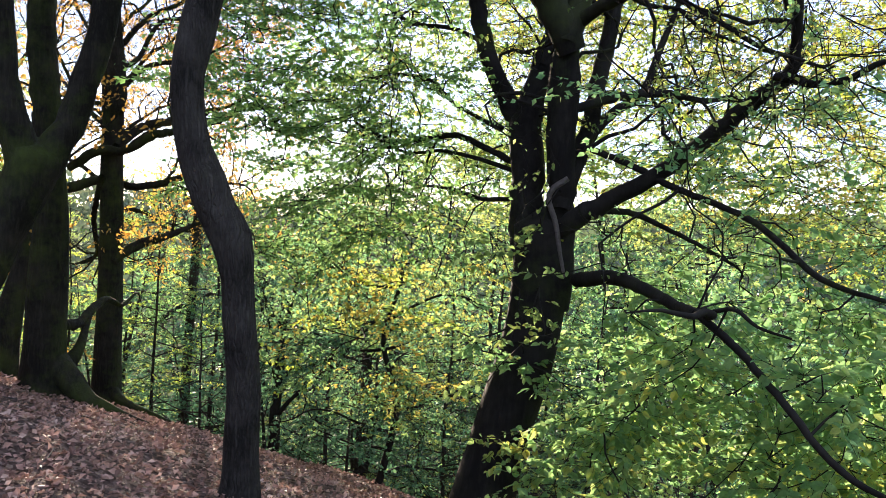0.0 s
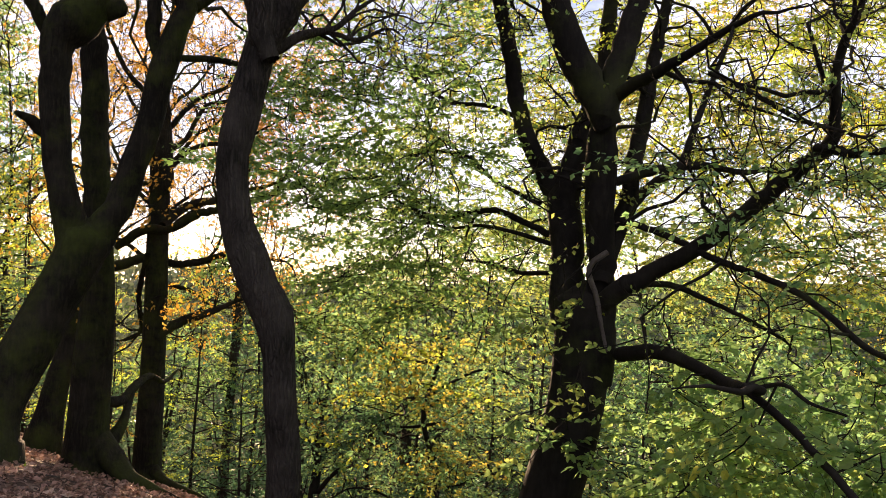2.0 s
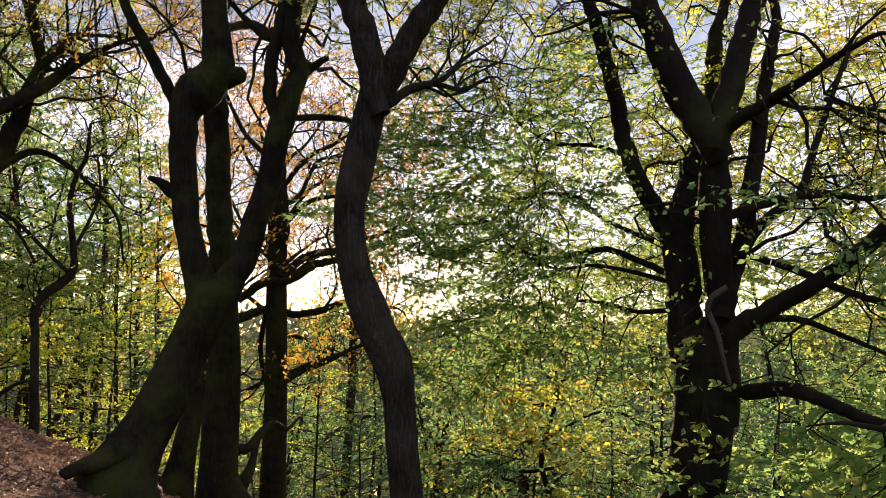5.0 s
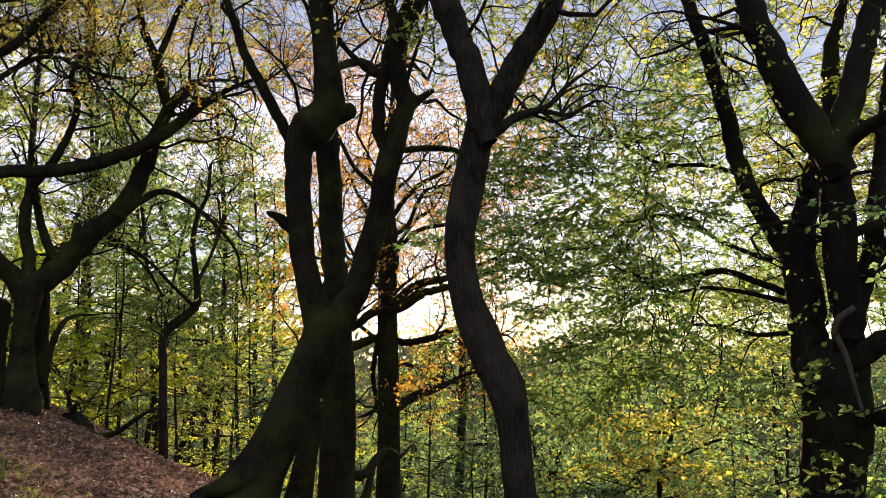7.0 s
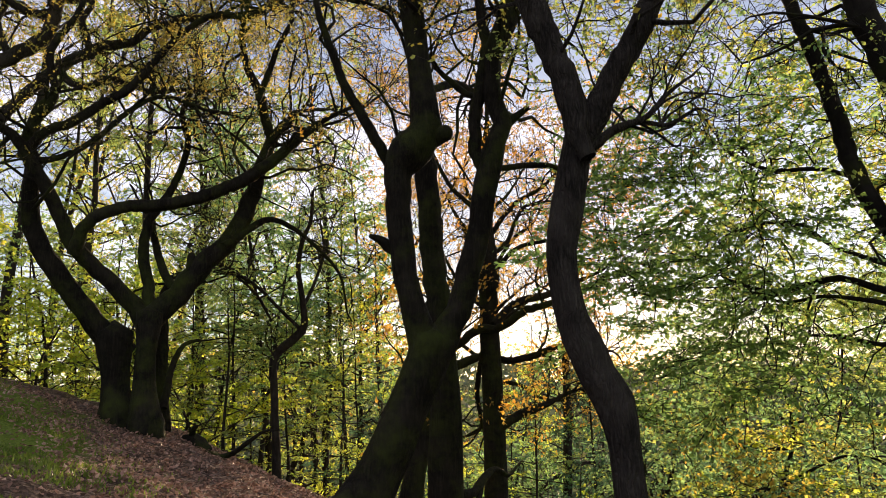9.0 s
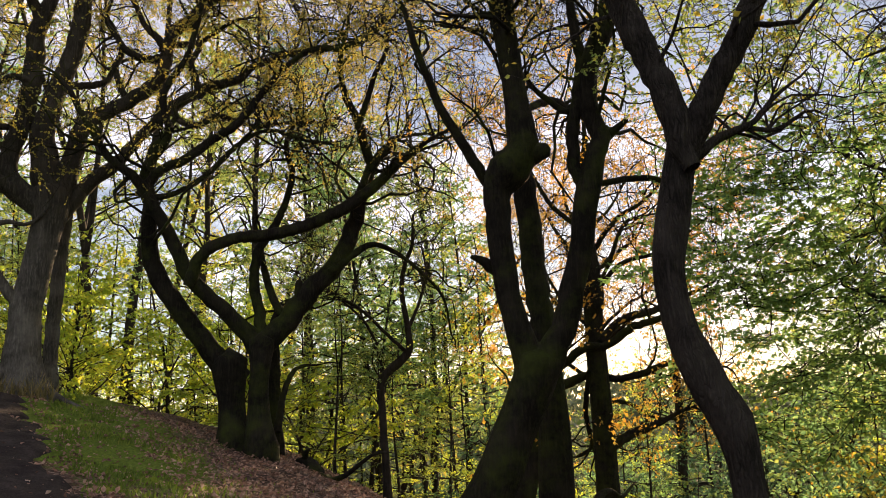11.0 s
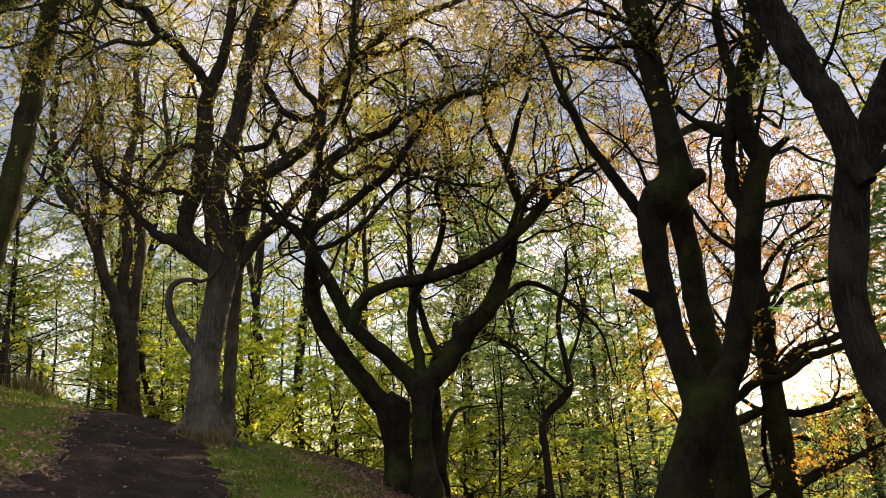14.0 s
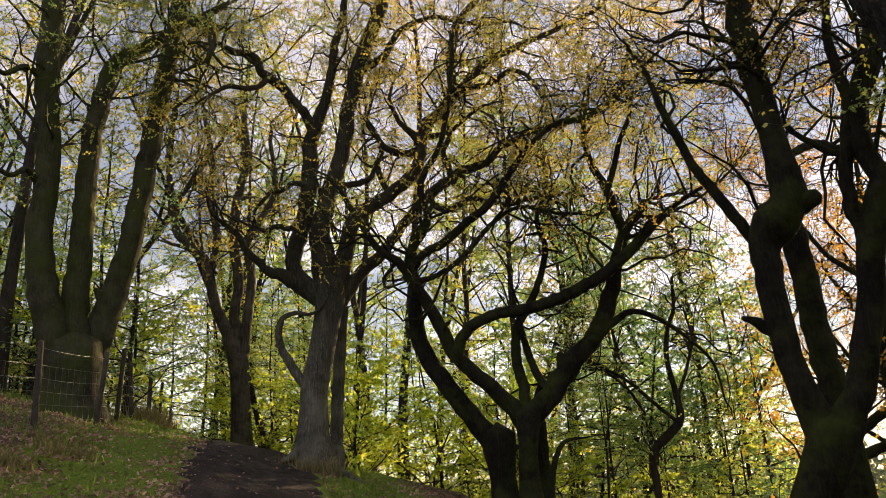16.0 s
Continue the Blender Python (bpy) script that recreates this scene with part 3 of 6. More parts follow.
def sprays(tr, count, low, high, leaf_mat, leaf=0.085, size=1.0, density=1.0, shape=6, name="spray", label="", sag=0.12):
    """Flat, layered beech sprays in a block of the crown: each hangs on a thin branch that leaves the nearest limb."""
    rng, wood, blades = tr.rng, Pile(), Pile()
    nodes = np.concatenate([path for kind_, path in tr.limbs if kind_ not in ("root", "stub", "dead_stem")])
    spots = np.array(low) + (np.array(high) - np.array(low)) * rng.beta(1.5, 1.5, (count, 3))
    gaps = [np.linalg.norm(nodes[:, :3] - p, axis=1).min() for p in spots]
    for p in spots[np.argsort(gaps)]:
        d = np.linalg.norm(nodes[:, :3] - p, axis=1)
        near = nodes[d < d.min() * 1.15 + 0.12]
        o, r = near[rng.integers(len(near))][[0, 1, 2]], near[0, 3]
        mid = (o + p) / 2 + np.array([0, 0, sag]) + rng.normal(size=3) * (0.08 + 0.1 * np.linalg.norm(p - o))
        out = p - o
        out[2] *= 0.4
        out = unit(out + rng.normal(size=3) * 0.25 * np.array([1, 1, 0.3]))
        sz = size * rng.uniform(0.7, 1.25)
        end = p + out * sz * 0.6 - np.array([0, 0, 0.15 * sz])
        line = smooth_path([(*o, min(0.6 * r, 0.009)), (*mid, 0.006), (*p, 0.0045), (*end, 0.002)], 0.14)
        line[1:, :3] += rng.normal(size=(len(line) - 1, 3)) * 0.018
        tube(wood, line, 4, cap=False)
        nodes = np.vstack([nodes, line[2::3]])
        side = unit(np.cross(out, (0, 0, 1.0)))
        L = np.concatenate([[0], np.cumsum(np.linalg.norm(np.diff(line[:, :3], axis=0), axis=1))])
        start = max(0.0, L[-1] - 1.5 * sz)
        n = max(6, int((L[-1] - start) / 0.075 * density))
        s = start + (L[-1] - start) * (np.arange(n) + rng.uniform(size=n)) / n
        k = np.minimum(len(line) - 2, np.searchsorted(L, s))
        frac = (s - start) / (L[-1] - start + 1e-6)
        ln = sz * (0.2 + 0.5 * np.sin(np.pi * np.minimum(1, 0.15 + frac * 0.8))) * rng.uniform(0.5, 1.25, n)
        left = np.where(np.arange(n) % 2, 1.0, -1.0)[:, None]
        way = out * 0.7 + side * left + np.stack([np.zeros(n), np.zeros(n), rng.normal(size=n) * 0.2], 1)
        c = wander(rng, line[k, :3], way, ln, 0.003, 0.0014, 2, 0.18, -0.05)
        tubes(wood, c, 3, rng)
        q, t, _, _ = offshoots(rng, c, 24 * density, 0.05)
        alt = np.where(np.arange(len(q)) % 2, 1.0, -1.0)[:, None]
        leaves(blades, q, t * 0.8 + np.cross(t, (0, 0, 1.0)) * alt * 0.9, rng, leaf, shape, 0.25)
    wood.link("twigwork", tr.bark, tr.ob, tr.base, kind="stuff")
    blades.link(name, leaf_mat, tr.ob, tr.base, smooth=False, label=label, kind="stuff")


build_ground()
build_path()

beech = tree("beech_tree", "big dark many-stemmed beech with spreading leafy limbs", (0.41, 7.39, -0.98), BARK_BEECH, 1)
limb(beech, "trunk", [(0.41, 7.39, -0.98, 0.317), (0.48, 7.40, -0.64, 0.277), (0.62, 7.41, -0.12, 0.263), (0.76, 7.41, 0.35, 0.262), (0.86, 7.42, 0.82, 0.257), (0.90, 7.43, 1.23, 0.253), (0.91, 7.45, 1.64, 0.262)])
limb(beech, "stem", [(1.04, 7.33, 1.03, 0.127), (1.05, 7.29, 1.64, 0.124), (1.03, 7.25, 2.14, 0.127), (1.02, 7.21, 2.59, 0.136), (1.03, 7.17, 2.92, 0.140), (1.04, 7.13, 3.19, 0.105)])
limb(beech, "stem", [(0.77, 7.56, 1.48, 0.157), (0.77, 7.64, 2.06, 0.158), (0.75, 7.71, 2.49, 0.160), (0.83, 7.78, 2.87, 0.117), (0.92, 7.85, 3.26, 0.103)])
limb(beech, "limb", [(1.01, 7.01, 3.26, 0.130), (0.81, 7.01, 3.63, 0.141), (0.65, 6.99, 4.04, 0.133), (0.51, 6.97, 4.45, 0.121), (0.43, 6.95, 4.86, 0.112), (0.36, 6.92, 5.38, 0.100), (0.35, 6.88, 6.16, 0.082)])
limb(beech, "limb", [(1.04, 7.01, 3.32, 0.122), (1.18, 7.05, 3.76, 0.114), (1.32, 7.08, 4.21, 0.102), (1.45, 7.12, 4.62, 0.094), (1.61, 7.15, 5.13, 0.081), (1.71, 7.18, 5.94, 0.064)])
limb(beech, "limb", [(0.75, 7.75, 2.50, 0.119), (0.55, 7.83, 2.90, 0.088), (0.36, 7.90, 3.36, 0.082), (0.26, 7.96, 3.95, 0.079), (0.14, 8.02, 4.57, 0.072), (0.00, 8.08, 5.14, 0.068), (-0.15, 8.14, 5.80, 0.059), (-0.24, 8.19, 6.60, 0.044)])
limb(beech, "limb", [(0.92, 7.85, 3.21, 0.108), (1.06, 8.06, 3.58, 0.101), (1.22, 8.28, 4.03, 0.093), (1.30, 8.50, 4.62, 0.079)])
limb(beech, "limb", [(1.05, 7.22, 1.89, 0.082), (1.19, 7.35, 2.23, 0.083), (1.32, 7.48, 2.60, 0.084), (1.42, 7.62, 3.07, 0.081), (1.53, 7.75, 3.52, 0.073), (1.64, 7.88, 4.04, 0.064), (1.81, 8.00, 4.68, 0.050)])
limb(beech, "limb", [(1.13, 7.11, 1.69, 0.094), (1.44, 6.94, 1.89, 0.079), (1.74, 6.76, 2.07, 0.072), (2.00, 6.57, 2.29, 0.068), (2.24, 6.37, 2.52, 0.066), (2.42, 6.19, 2.69, 0.058), (2.52, 6.03, 2.81, 0.053), (2.51, 5.91, 3.06, 0.041), (2.47, 5.81, 3.27, 0.036), (2.50, 5.67, 3.51, 0.028)])
limb(beech, "limb", [(2.40, 5.82, 2.72, 0.036), (2.54, 5.68, 2.66, 0.028), (2.70, 5.53, 2.67, 0.024), (2.86, 5.36, 2.76, 0.020), (3.02, 5.18, 2.76, 0.015)])
limb(beech, "limb", [(1.21, 7.10, 1.18, 0.067), (1.40, 6.55, 1.23, 0.056), (1.53, 6.01, 1.17, 0.045), (1.63, 5.46, 1.09, 0.038), (1.61, 4.94, 1.11, 0.031)])
limb(beech, "limb", [(1.58, 4.95, 1.10, 0.025), (1.73, 4.80, 0.95, 0.026), (1.85, 4.65, 0.79, 0.023), (1.95, 4.49, 0.63, 0.023), (2.04, 4.34, 0.47, 0.021), (2.15, 4.18, 0.35, 0.019), (2.26, 4.01, 0.30, 0.015)])
limb(beech, "limb", [(1.61, 4.94, 1.12, 0.016), (1.69, 4.70, 1.17, 0.013), (1.74, 4.47, 1.10, 0.010), (1.82, 4.22, 1.07, 0.007)])
limb(beech, "limb", [(1.23, 7.09, 2.32, 0.031), (1.53, 6.88, 2.18, 0.030), (1.85, 6.64, 1.98, 0.029), (2.10, 6.40, 1.85, 0.026), (2.32, 6.15, 1.71, 0.025), (2.49, 5.92, 1.51, 0.024), (2.60, 5.70, 1.34, 0.022), (2.72, 5.47, 1.25, 0.019), (2.85, 5.23, 1.20, 0.015), (2.97, 4.98, 1.14, 0.011)])
limb(beech, "limb", [(1.27, 7.19, 1.77, 0.027), (1.64, 7.29, 1.78, 0.028), (1.92, 7.40, 1.69, 0.023), (2.31, 7.48, 1.52, 0.019), (2.70, 7.53, 1.32, 0.014)])
limb(beech, "limb", [(1.19, 7.20, 2.69, 0.045), (1.59, 7.43, 2.83, 0.042), (2.05, 7.63, 2.90, 0.036), (2.48, 7.82, 2.87, 0.027), (2.91, 7.99, 2.99, 0.020)])
limb(beech, "limb", [(1.15, 7.41, 2.11, 0.061), (1.31, 7.57, 2.43, 0.057), (1.54, 7.71, 2.69, 0.048), (1.88, 7.83, 2.96, 0.039), (2.07, 7.97, 3.42, 0.032), (2.26, 8.11, 3.85, 0.025), (2.45, 8.24, 4.28, 0.021)])
limb(beech, "limb", [(0.64, 7.87, 2.26, 0.035), (0.40, 8.11, 2.40, 0.031), (0.12, 8.34, 2.54, 0.031), (-0.17, 8.56, 2.53, 0.027), (-0.53, 8.76, 2.51, 0.022), (-0.92, 8.95, 2.68, 0.017)])
limb(beech, "limb", [(0.62, 7.88, 2.18, 0.025), (0.30, 8.22, 2.31, 0.023), (-0.04, 8.55, 2.40, 0.019), (-0.41, 8.87, 2.40, 0.017), (-0.75, 9.17, 2.58, 0.012)])
limb(beech, "limb", [(0.62, 7.88, 1.89, 0.025), (0.38, 8.42, 1.91, 0.024), (0.09, 8.97, 2.02, 0.020), (-0.17, 9.50, 2.08, 0.015)])
limb(beech, "limb", [(0.50, 7.88, 2.58, 0.030), (0.29, 8.17, 2.72, 0.023), (0.06, 8.45, 2.90, 0.021), (-0.19, 8.72, 3.17, 0.019), (-0.56, 8.98, 3.27, 0.014)])
limb(beech, "limb", [(0.34, 7.89, 3.39, 0.025), (0.04, 8.33, 3.62, 0.023), (-0.38, 8.76, 3.77, 0.022), (-0.72, 9.17, 4.06, 0.017)])
limb(beech, "limb", [(1.04, 7.12, 3.33, 0.067), (1.20, 6.85, 3.43, 0.056), (1.37, 6.56, 3.47, 0.049), (1.56, 6.26, 3.54, 0.035), (1.80, 5.93, 3.65, 0.024)])
limb(beech, "limb", [(1.72, 6.17, 3.35, 0.019), (1.94, 5.94, 3.15, 0.020), (2.15, 5.71, 2.92, 0.018), (2.29, 5.49, 2.80, 0.014), (2.42, 5.27, 2.69, 0.010)])
limb(beech, "dead_stem", [(1.00, 6.93, 2.01, 0.026), (0.89, 6.94, 1.90, 0.024), (0.96, 6.93, 1.64, 0.022), (1.00, 6.93, 1.40, 0.017), (1.04, 6.92, 1.21, 0.013)], DEAD_WOOD)
crown(beech, LEAF_LIME, per_m=2.0, length=1.7, leaf=0.046, leaves_per_m=14, gnarl=0.46, lift=-0.01, twig=0.35, min_z=1.4, thin=0.9, reach=0.35)
sprays(beech, 44, (0.9, 4.4, -1.5), (4.6, 7.2, 1.2), LEAF_FRESH, leaf=0.08, density=1.25, label="cool green beech leaves in hanging layers")
sprays(beech, 46, (0.9, 5.0, -1.3), (5.0, 8.4, 1.3), LEAF_FRESH, leaf=0.075, density=1.15, label="bright green beech leaves in hanging layers")
sprays(beech, 40, (1.2, 4.8, 1.2), (5.5, 8.5, 3.2), LEAF_GREEN, leaf=0.062, shape=4, density=0.85, size=0.9)
sprays(beech, 22, (-2.2, 7.4, 3.0), (1.0, 10.0, 5.4), LEAF_GREEN, leaf=0.056, shape=4, label="green beech leaves in fine layers")
sprays(beech, 26, (-2.0, 7.6, 0.9), (0.8, 10.0, 3.0), LEAF_GREEN, leaf=0.056, shape=4, label="green beech leaves in fine layers")
sprays(beech, 56, (-2.4, 7.2, 1.3), (0.0, 9.2, 4.3), LEAF_DEEP, leaf=0.06, shape=4, density=1.1, label="dark green leaf spray in the shade")
sprays(beech, 11, (0.3, 6.3, -0.9), (1.05, 6.9, 1.7), LEAF_LIME, size=0.5, leaf=0.07, density=0.8)
sprays(beech, 70, (-1.0, 7.4, 3.2), (7.5, 12.0, 7.5), LEAF_SUNLIT, size=1.1, leaf=0.046, density=1.45, shape=4)
sprays(beech, 80, (-0.6, 7.4, 3.0), (7.5, 12.0, 7.5), LEAF_YELLOW, size=1.1, leaf=0.044, density=1.5, shape=4, label="gold-green beech leaves high in the crown")
sprays(beech, 60, (-1.2, 9.2, 1.6), (2.6, 13.0, 5.5), LEAF_LIME, size=1.1, leaf=0.06, density=1.0, shape=4)
sprays(beech, 38, (-1.8, 9.0, 1.4), (5.2, 12.4, 3.0), LEAF_LIME, size=1.05, leaf=0.052, density=1.2, shape=4)
sprays(beech, 60, (-3.0, 7.2, 4.6), (0.6, 10.0, 8.0), LEAF_LIME, size=1.0, leaf=0.046, density=1.2, shape=4)
sprays(beech, 34, (2.3, 7.2, 1.2), (7.5, 11.5, 5.0), LEAF_SUNLIT, size=1.0, leaf=0.048, density=1.3, shape=4)
sprays(beech, 46, (2.3, 7.2, 1.2), (7.5, 11.5, 5.0), LEAF_YELLOW, size=1.0, leaf=0.046, density=1.45, shape=4, label="gold-green beech leaves high in the crown")

curved_oak = tree("oak_tree", "S-curved oak trunk with furrowed bark, forked above", (-1.55, 6.31, -0.70), BARK_OAK, 2)
limb(curved_oak, "trunk", [(-1.55, 6.31, -0.70, 0.240), (-1.54, 6.32, -0.56, 0.172), (-1.53, 6.32, -0.36, 0.140), (-1.53, 6.32, -0.01, 0.130), (-1.52, 6.32, 0.34, 0.128), (-1.54, 6.23, 0.82, 0.124), (-1.56, 6.22, 1.16, 0.125), (-1.61, 6.21, 1.47, 0.158), (-1.72, 6.18, 1.69, 0.150), (-1.80, 6.16, 1.92, 0.155), (-1.88, 6.14, 2.14, 0.135), (-1.92, 6.12, 2.41, 0.127), (-1.93, 6.12, 2.69, 0.128), (-1.88, 6.14, 2.97, 0.145), (-1.82, 6.15, 3.25, 0.138), (-1.76, 6.17, 3.53, 0.128), (-1.71, 6.18, 3.77, 0.122)])
limb(curved_oak, "stem", [(-1.68, 6.04, 3.52, 0.073), (-1.71, 6.04, 3.70, 0.110), (-1.75, 6.03, 3.92, 0.115), (-1.82, 6.01, 4.16, 0.107), (-1.89, 5.99, 4.41, 0.107), (-1.98, 5.96, 4.66, 0.117), (-2.07, 5.93, 4.96, 0.113), (-2.16, 5.90, 5.27, 0.100), (-2.22, 5.88, 5.68, 0.077), (-2.24, 5.87, 6.15, 0.053)])
limb(curved_oak, "stem", [(-1.68, 6.09, 3.54, 0.069), (-1.62, 6.11, 3.71, 0.106), (-1.52, 6.13, 3.91, 0.107), (-1.38, 6.16, 4.16, 0.102), (-1.24, 6.19, 4.39, 0.098), (-1.11, 6.21, 4.63, 0.094), (-0.98, 6.23, 4.92, 0.080), (-0.91, 6.24, 5.31, 0.061), (-0.87, 6.25, 5.72, 0.038)])
limb(curved_oak, "limb", [(-1.61, 6.21, 3.58, 0.042), (-1.46, 6.42, 3.75, 0.030), (-1.26, 6.64, 3.87, 0.024), (-1.11, 6.84, 4.10, 0.018), (-0.93, 7.04, 4.30, 0.012)])
limb(curved_oak, "limb", [(-1.65, 6.29, 3.58, 0.048), (-1.52, 6.50, 3.74, 0.033), (-1.34, 6.72, 3.86, 0.026), (-1.13, 6.93, 3.86, 0.020), (-0.92, 7.14, 4.03, 0.014)])
crown(curved_oak, LEAF_YELLOW, per_m=3.0, length=1.6, leaf=0.06, leaves_per_m=9, skip=("trunk",))

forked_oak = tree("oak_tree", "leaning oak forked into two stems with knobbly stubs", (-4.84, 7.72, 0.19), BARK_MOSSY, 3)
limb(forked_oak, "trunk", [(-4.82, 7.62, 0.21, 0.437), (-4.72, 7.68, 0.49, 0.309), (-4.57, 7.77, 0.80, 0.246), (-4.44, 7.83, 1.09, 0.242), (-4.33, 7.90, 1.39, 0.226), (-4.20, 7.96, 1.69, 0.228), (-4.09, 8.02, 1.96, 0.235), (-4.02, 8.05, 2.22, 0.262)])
limb(forked_oak, "root", [(-4.70, 7.57, 0.59, 0.187), (-4.80, 7.35, 0.51, 0.115), (-4.87, 7.15, 0.48, 0.077), (-4.93, 6.96, 0.42, 0.040)])
limb(forked_oak, "stem", [(-4.09, 8.02, 2.08, 0.199), (-4.16, 7.98, 2.36, 0.162), (-4.22, 7.95, 2.61, 0.144), (-4.28, 7.92, 2.93, 0.138), (-4.32, 7.90, 3.25, 0.145), (-4.34, 7.89, 3.57, 0.146), (-4.34, 7.89, 3.89, 0.153), (-4.33, 7.90, 4.12, 0.172), (-4.22, 7.95, 4.36, 0.238), (-4.06, 8.03, 4.53, 0.207), (-4.03, 8.05, 4.83, 0.175), (-4.05, 8.04, 5.17, 0.150), (-4.09, 8.02, 5.58, 0.138), (-4.11, 8.01, 5.93, 0.145), (-4.12, 7.95, 6.43, 0.150), (-4.16, 7.93, 7.04, 0.140), (-4.17, 7.93, 7.76, 0.116), (-4.12, 7.95, 8.48, 0.083)])
limb(forked_oak, "stub", [(-4.19, 8.08, 4.52, 0.166), (-3.92, 8.10, 4.57, 0.118), (-3.74, 8.07, 4.56, 0.082)])
limb(forked_oak, "stub", [(-4.36, 7.99, 3.20, 0.087), (-4.46, 7.86, 3.28, 0.069), (-4.52, 7.75, 3.35, 0.043), (-4.57, 7.65, 3.37, 0.023)])
limb(forked_oak, "stem", [(-3.97, 8.07, 2.11, 0.199), (-3.85, 8.14, 2.36, 0.150), (-3.73, 8.21, 2.61, 0.139), (-3.65, 8.26, 2.93, 0.134), (-3.57, 8.30, 3.19, 0.134), (-3.50, 8.35, 3.52, 0.129), (-3.45, 8.38, 3.86, 0.136), (-3.39, 8.41, 4.16, 0.137), (-3.31, 8.45, 4.47, 0.118), (-3.25, 8.49, 4.71, 0.112), (-3.32, 8.47, 5.02, 0.106), (-3.34, 8.48, 5.34, 0.107), (-3.29, 8.51, 5.67, 0.121), (-3.14, 8.58, 6.03, 0.136), (-3.03, 8.67, 6.45, 0.118), (-2.90, 8.71, 6.93, 0.099), (-2.79, 8.74, 7.50, 0.080), (-2.61, 8.79, 8.12, 0.054)])
limb(forked_oak, "stub", [(-3.30, 8.57, 4.64, 0.091), (-3.13, 8.58, 4.77, 0.054), (-2.94, 8.59, 4.88, 0.030)])
limb(forked_oak, "limb", [(-3.44, 8.41, 4.10, 0.085), (-3.54, 8.39, 4.37, 0.079), (-3.55, 8.40, 4.68, 0.073), (-3.51, 8.44, 5.04, 0.073), (-3.44, 8.48, 5.36, 0.074), (-3.40, 8.52, 5.69, 0.068), (-3.44, 8.52, 6.05, 0.061), (-3.47, 8.51, 6.51, 0.053), (-3.41, 8.53, 7.02, 0.040), (-3.43, 8.53, 7.57, 0.027)])
limb(forked_oak, "root", [(-4.78, 7.53, 0.53, 0.153), (-4.86, 7.35, 0.49, 0.115), (-4.94, 7.17, 0.46, 0.074), (-5.00, 7.02, 0.43, 0.045)])
limb(forked_oak, "limb", [(-4.47, 7.94, 4.28, 0.065), (-4.54, 7.78, 4.51, 0.064), (-4.65, 7.61, 4.83, 0.058), (-4.74, 7.43, 5.11, 0.051), (-4.80, 7.28, 5.45, 0.045), (-4.85, 7.13, 5.79, 0.039), (-4.88, 6.99, 6.18, 0.028)])
limb(forked_oak, "limb", [(-3.35, 8.55, 5.27, 0.055), (-3.50, 8.63, 5.17, 0.050), (-3.73, 8.67, 5.22, 0.044), (-3.97, 8.71, 5.45, 0.038), (-4.18, 8.75, 5.68, 0.029)])
limb(forked_oak, "limb", [(-3.31, 8.57, 4.19, 0.036), (-3.09, 8.86, 4.26, 0.037), (-2.82, 9.15, 4.27, 0.035), (-2.61, 9.42, 4.09, 0.022)])
crown(forked_oak, LEAF_GOLD, per_m=2.9, length=2.6, sub=1.2, leaf=0.042, leaves_per_m=22, bare=0.3, min_z=4.2, gnarl=0.46, lift=0.03, from_part=0.4, thin=0.9, reach=0.45)

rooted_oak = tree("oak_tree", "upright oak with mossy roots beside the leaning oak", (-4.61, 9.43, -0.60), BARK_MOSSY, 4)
limb(rooted_oak, "trunk", [(-4.61, 9.43, -0.60, 0.373), (-4.59, 9.44, -0.37, 0.275), (-4.58, 9.45, 0.12, 0.221), (-4.56, 9.46, 0.85, 0.209), (-4.54, 9.47, 1.50, 0.185), (-4.56, 9.46, 2.15, 0.166), (-4.60, 9.44, 2.80, 0.154)])
limb(rooted_oak, "stem", [(-4.51, 9.37, 2.33, 0.157), (-4.57, 9.36, 2.92, 0.152), (-4.61, 9.37, 3.51, 0.150), (-4.64, 9.38, 4.04, 0.148), (-4.69, 9.38, 4.58, 0.143), (-4.74, 9.38, 5.13, 0.130), (-4.76, 9.40, 5.77, 0.118), (-4.81, 9.40, 6.43, 0.105), (-4.86, 9.40, 7.18, 0.092), (-4.81, 9.45, 8.12, 0.065)])
limb(rooted_oak, "root", [(-4.50, 9.49, -0.08, 0.180), (-4.19, 9.33, -0.30, 0.142), (-3.92, 9.15, -0.49, 0.098), (-3.57, 8.99, -0.61, 0.063), (-3.16, 8.85, -0.73, 0.034)])
limb(rooted_oak, "root", [(-4.43, 9.63, -0.17, 0.110), (-4.37, 9.87, 0.03, 0.062), (-4.39, 10.09, 0.25, 0.041), (-4.42, 10.29, 0.37, 0.023)])
limb(rooted_oak, "limb", [(-4.52, 9.59, 0.34, 0.073), (-4.45, 10.04, 0.31, 0.063), (-4.45, 10.45, 0.46, 0.056), (-4.45, 10.87, 0.53, 0.045), (-4.42, 11.29, 0.41, 0.032), (-4.39, 11.71, 0.54, 0.015)])
limb(rooted_oak, "limb", [(-4.66, 9.52, 5.72, 0.056), (-4.57, 10.27, 6.07, 0.060), (-4.51, 11.00, 6.11, 0.047)])
crown(rooted_oak, LEAF_ORANGE, per_m=3.6, length=2.5, sub=1.2, leaf=0.044, leaves_per_m=26, bare=0.2, min_z=3.6, gnarl=0.42, from_part=0.35, reach=0.45, thin=0.9)

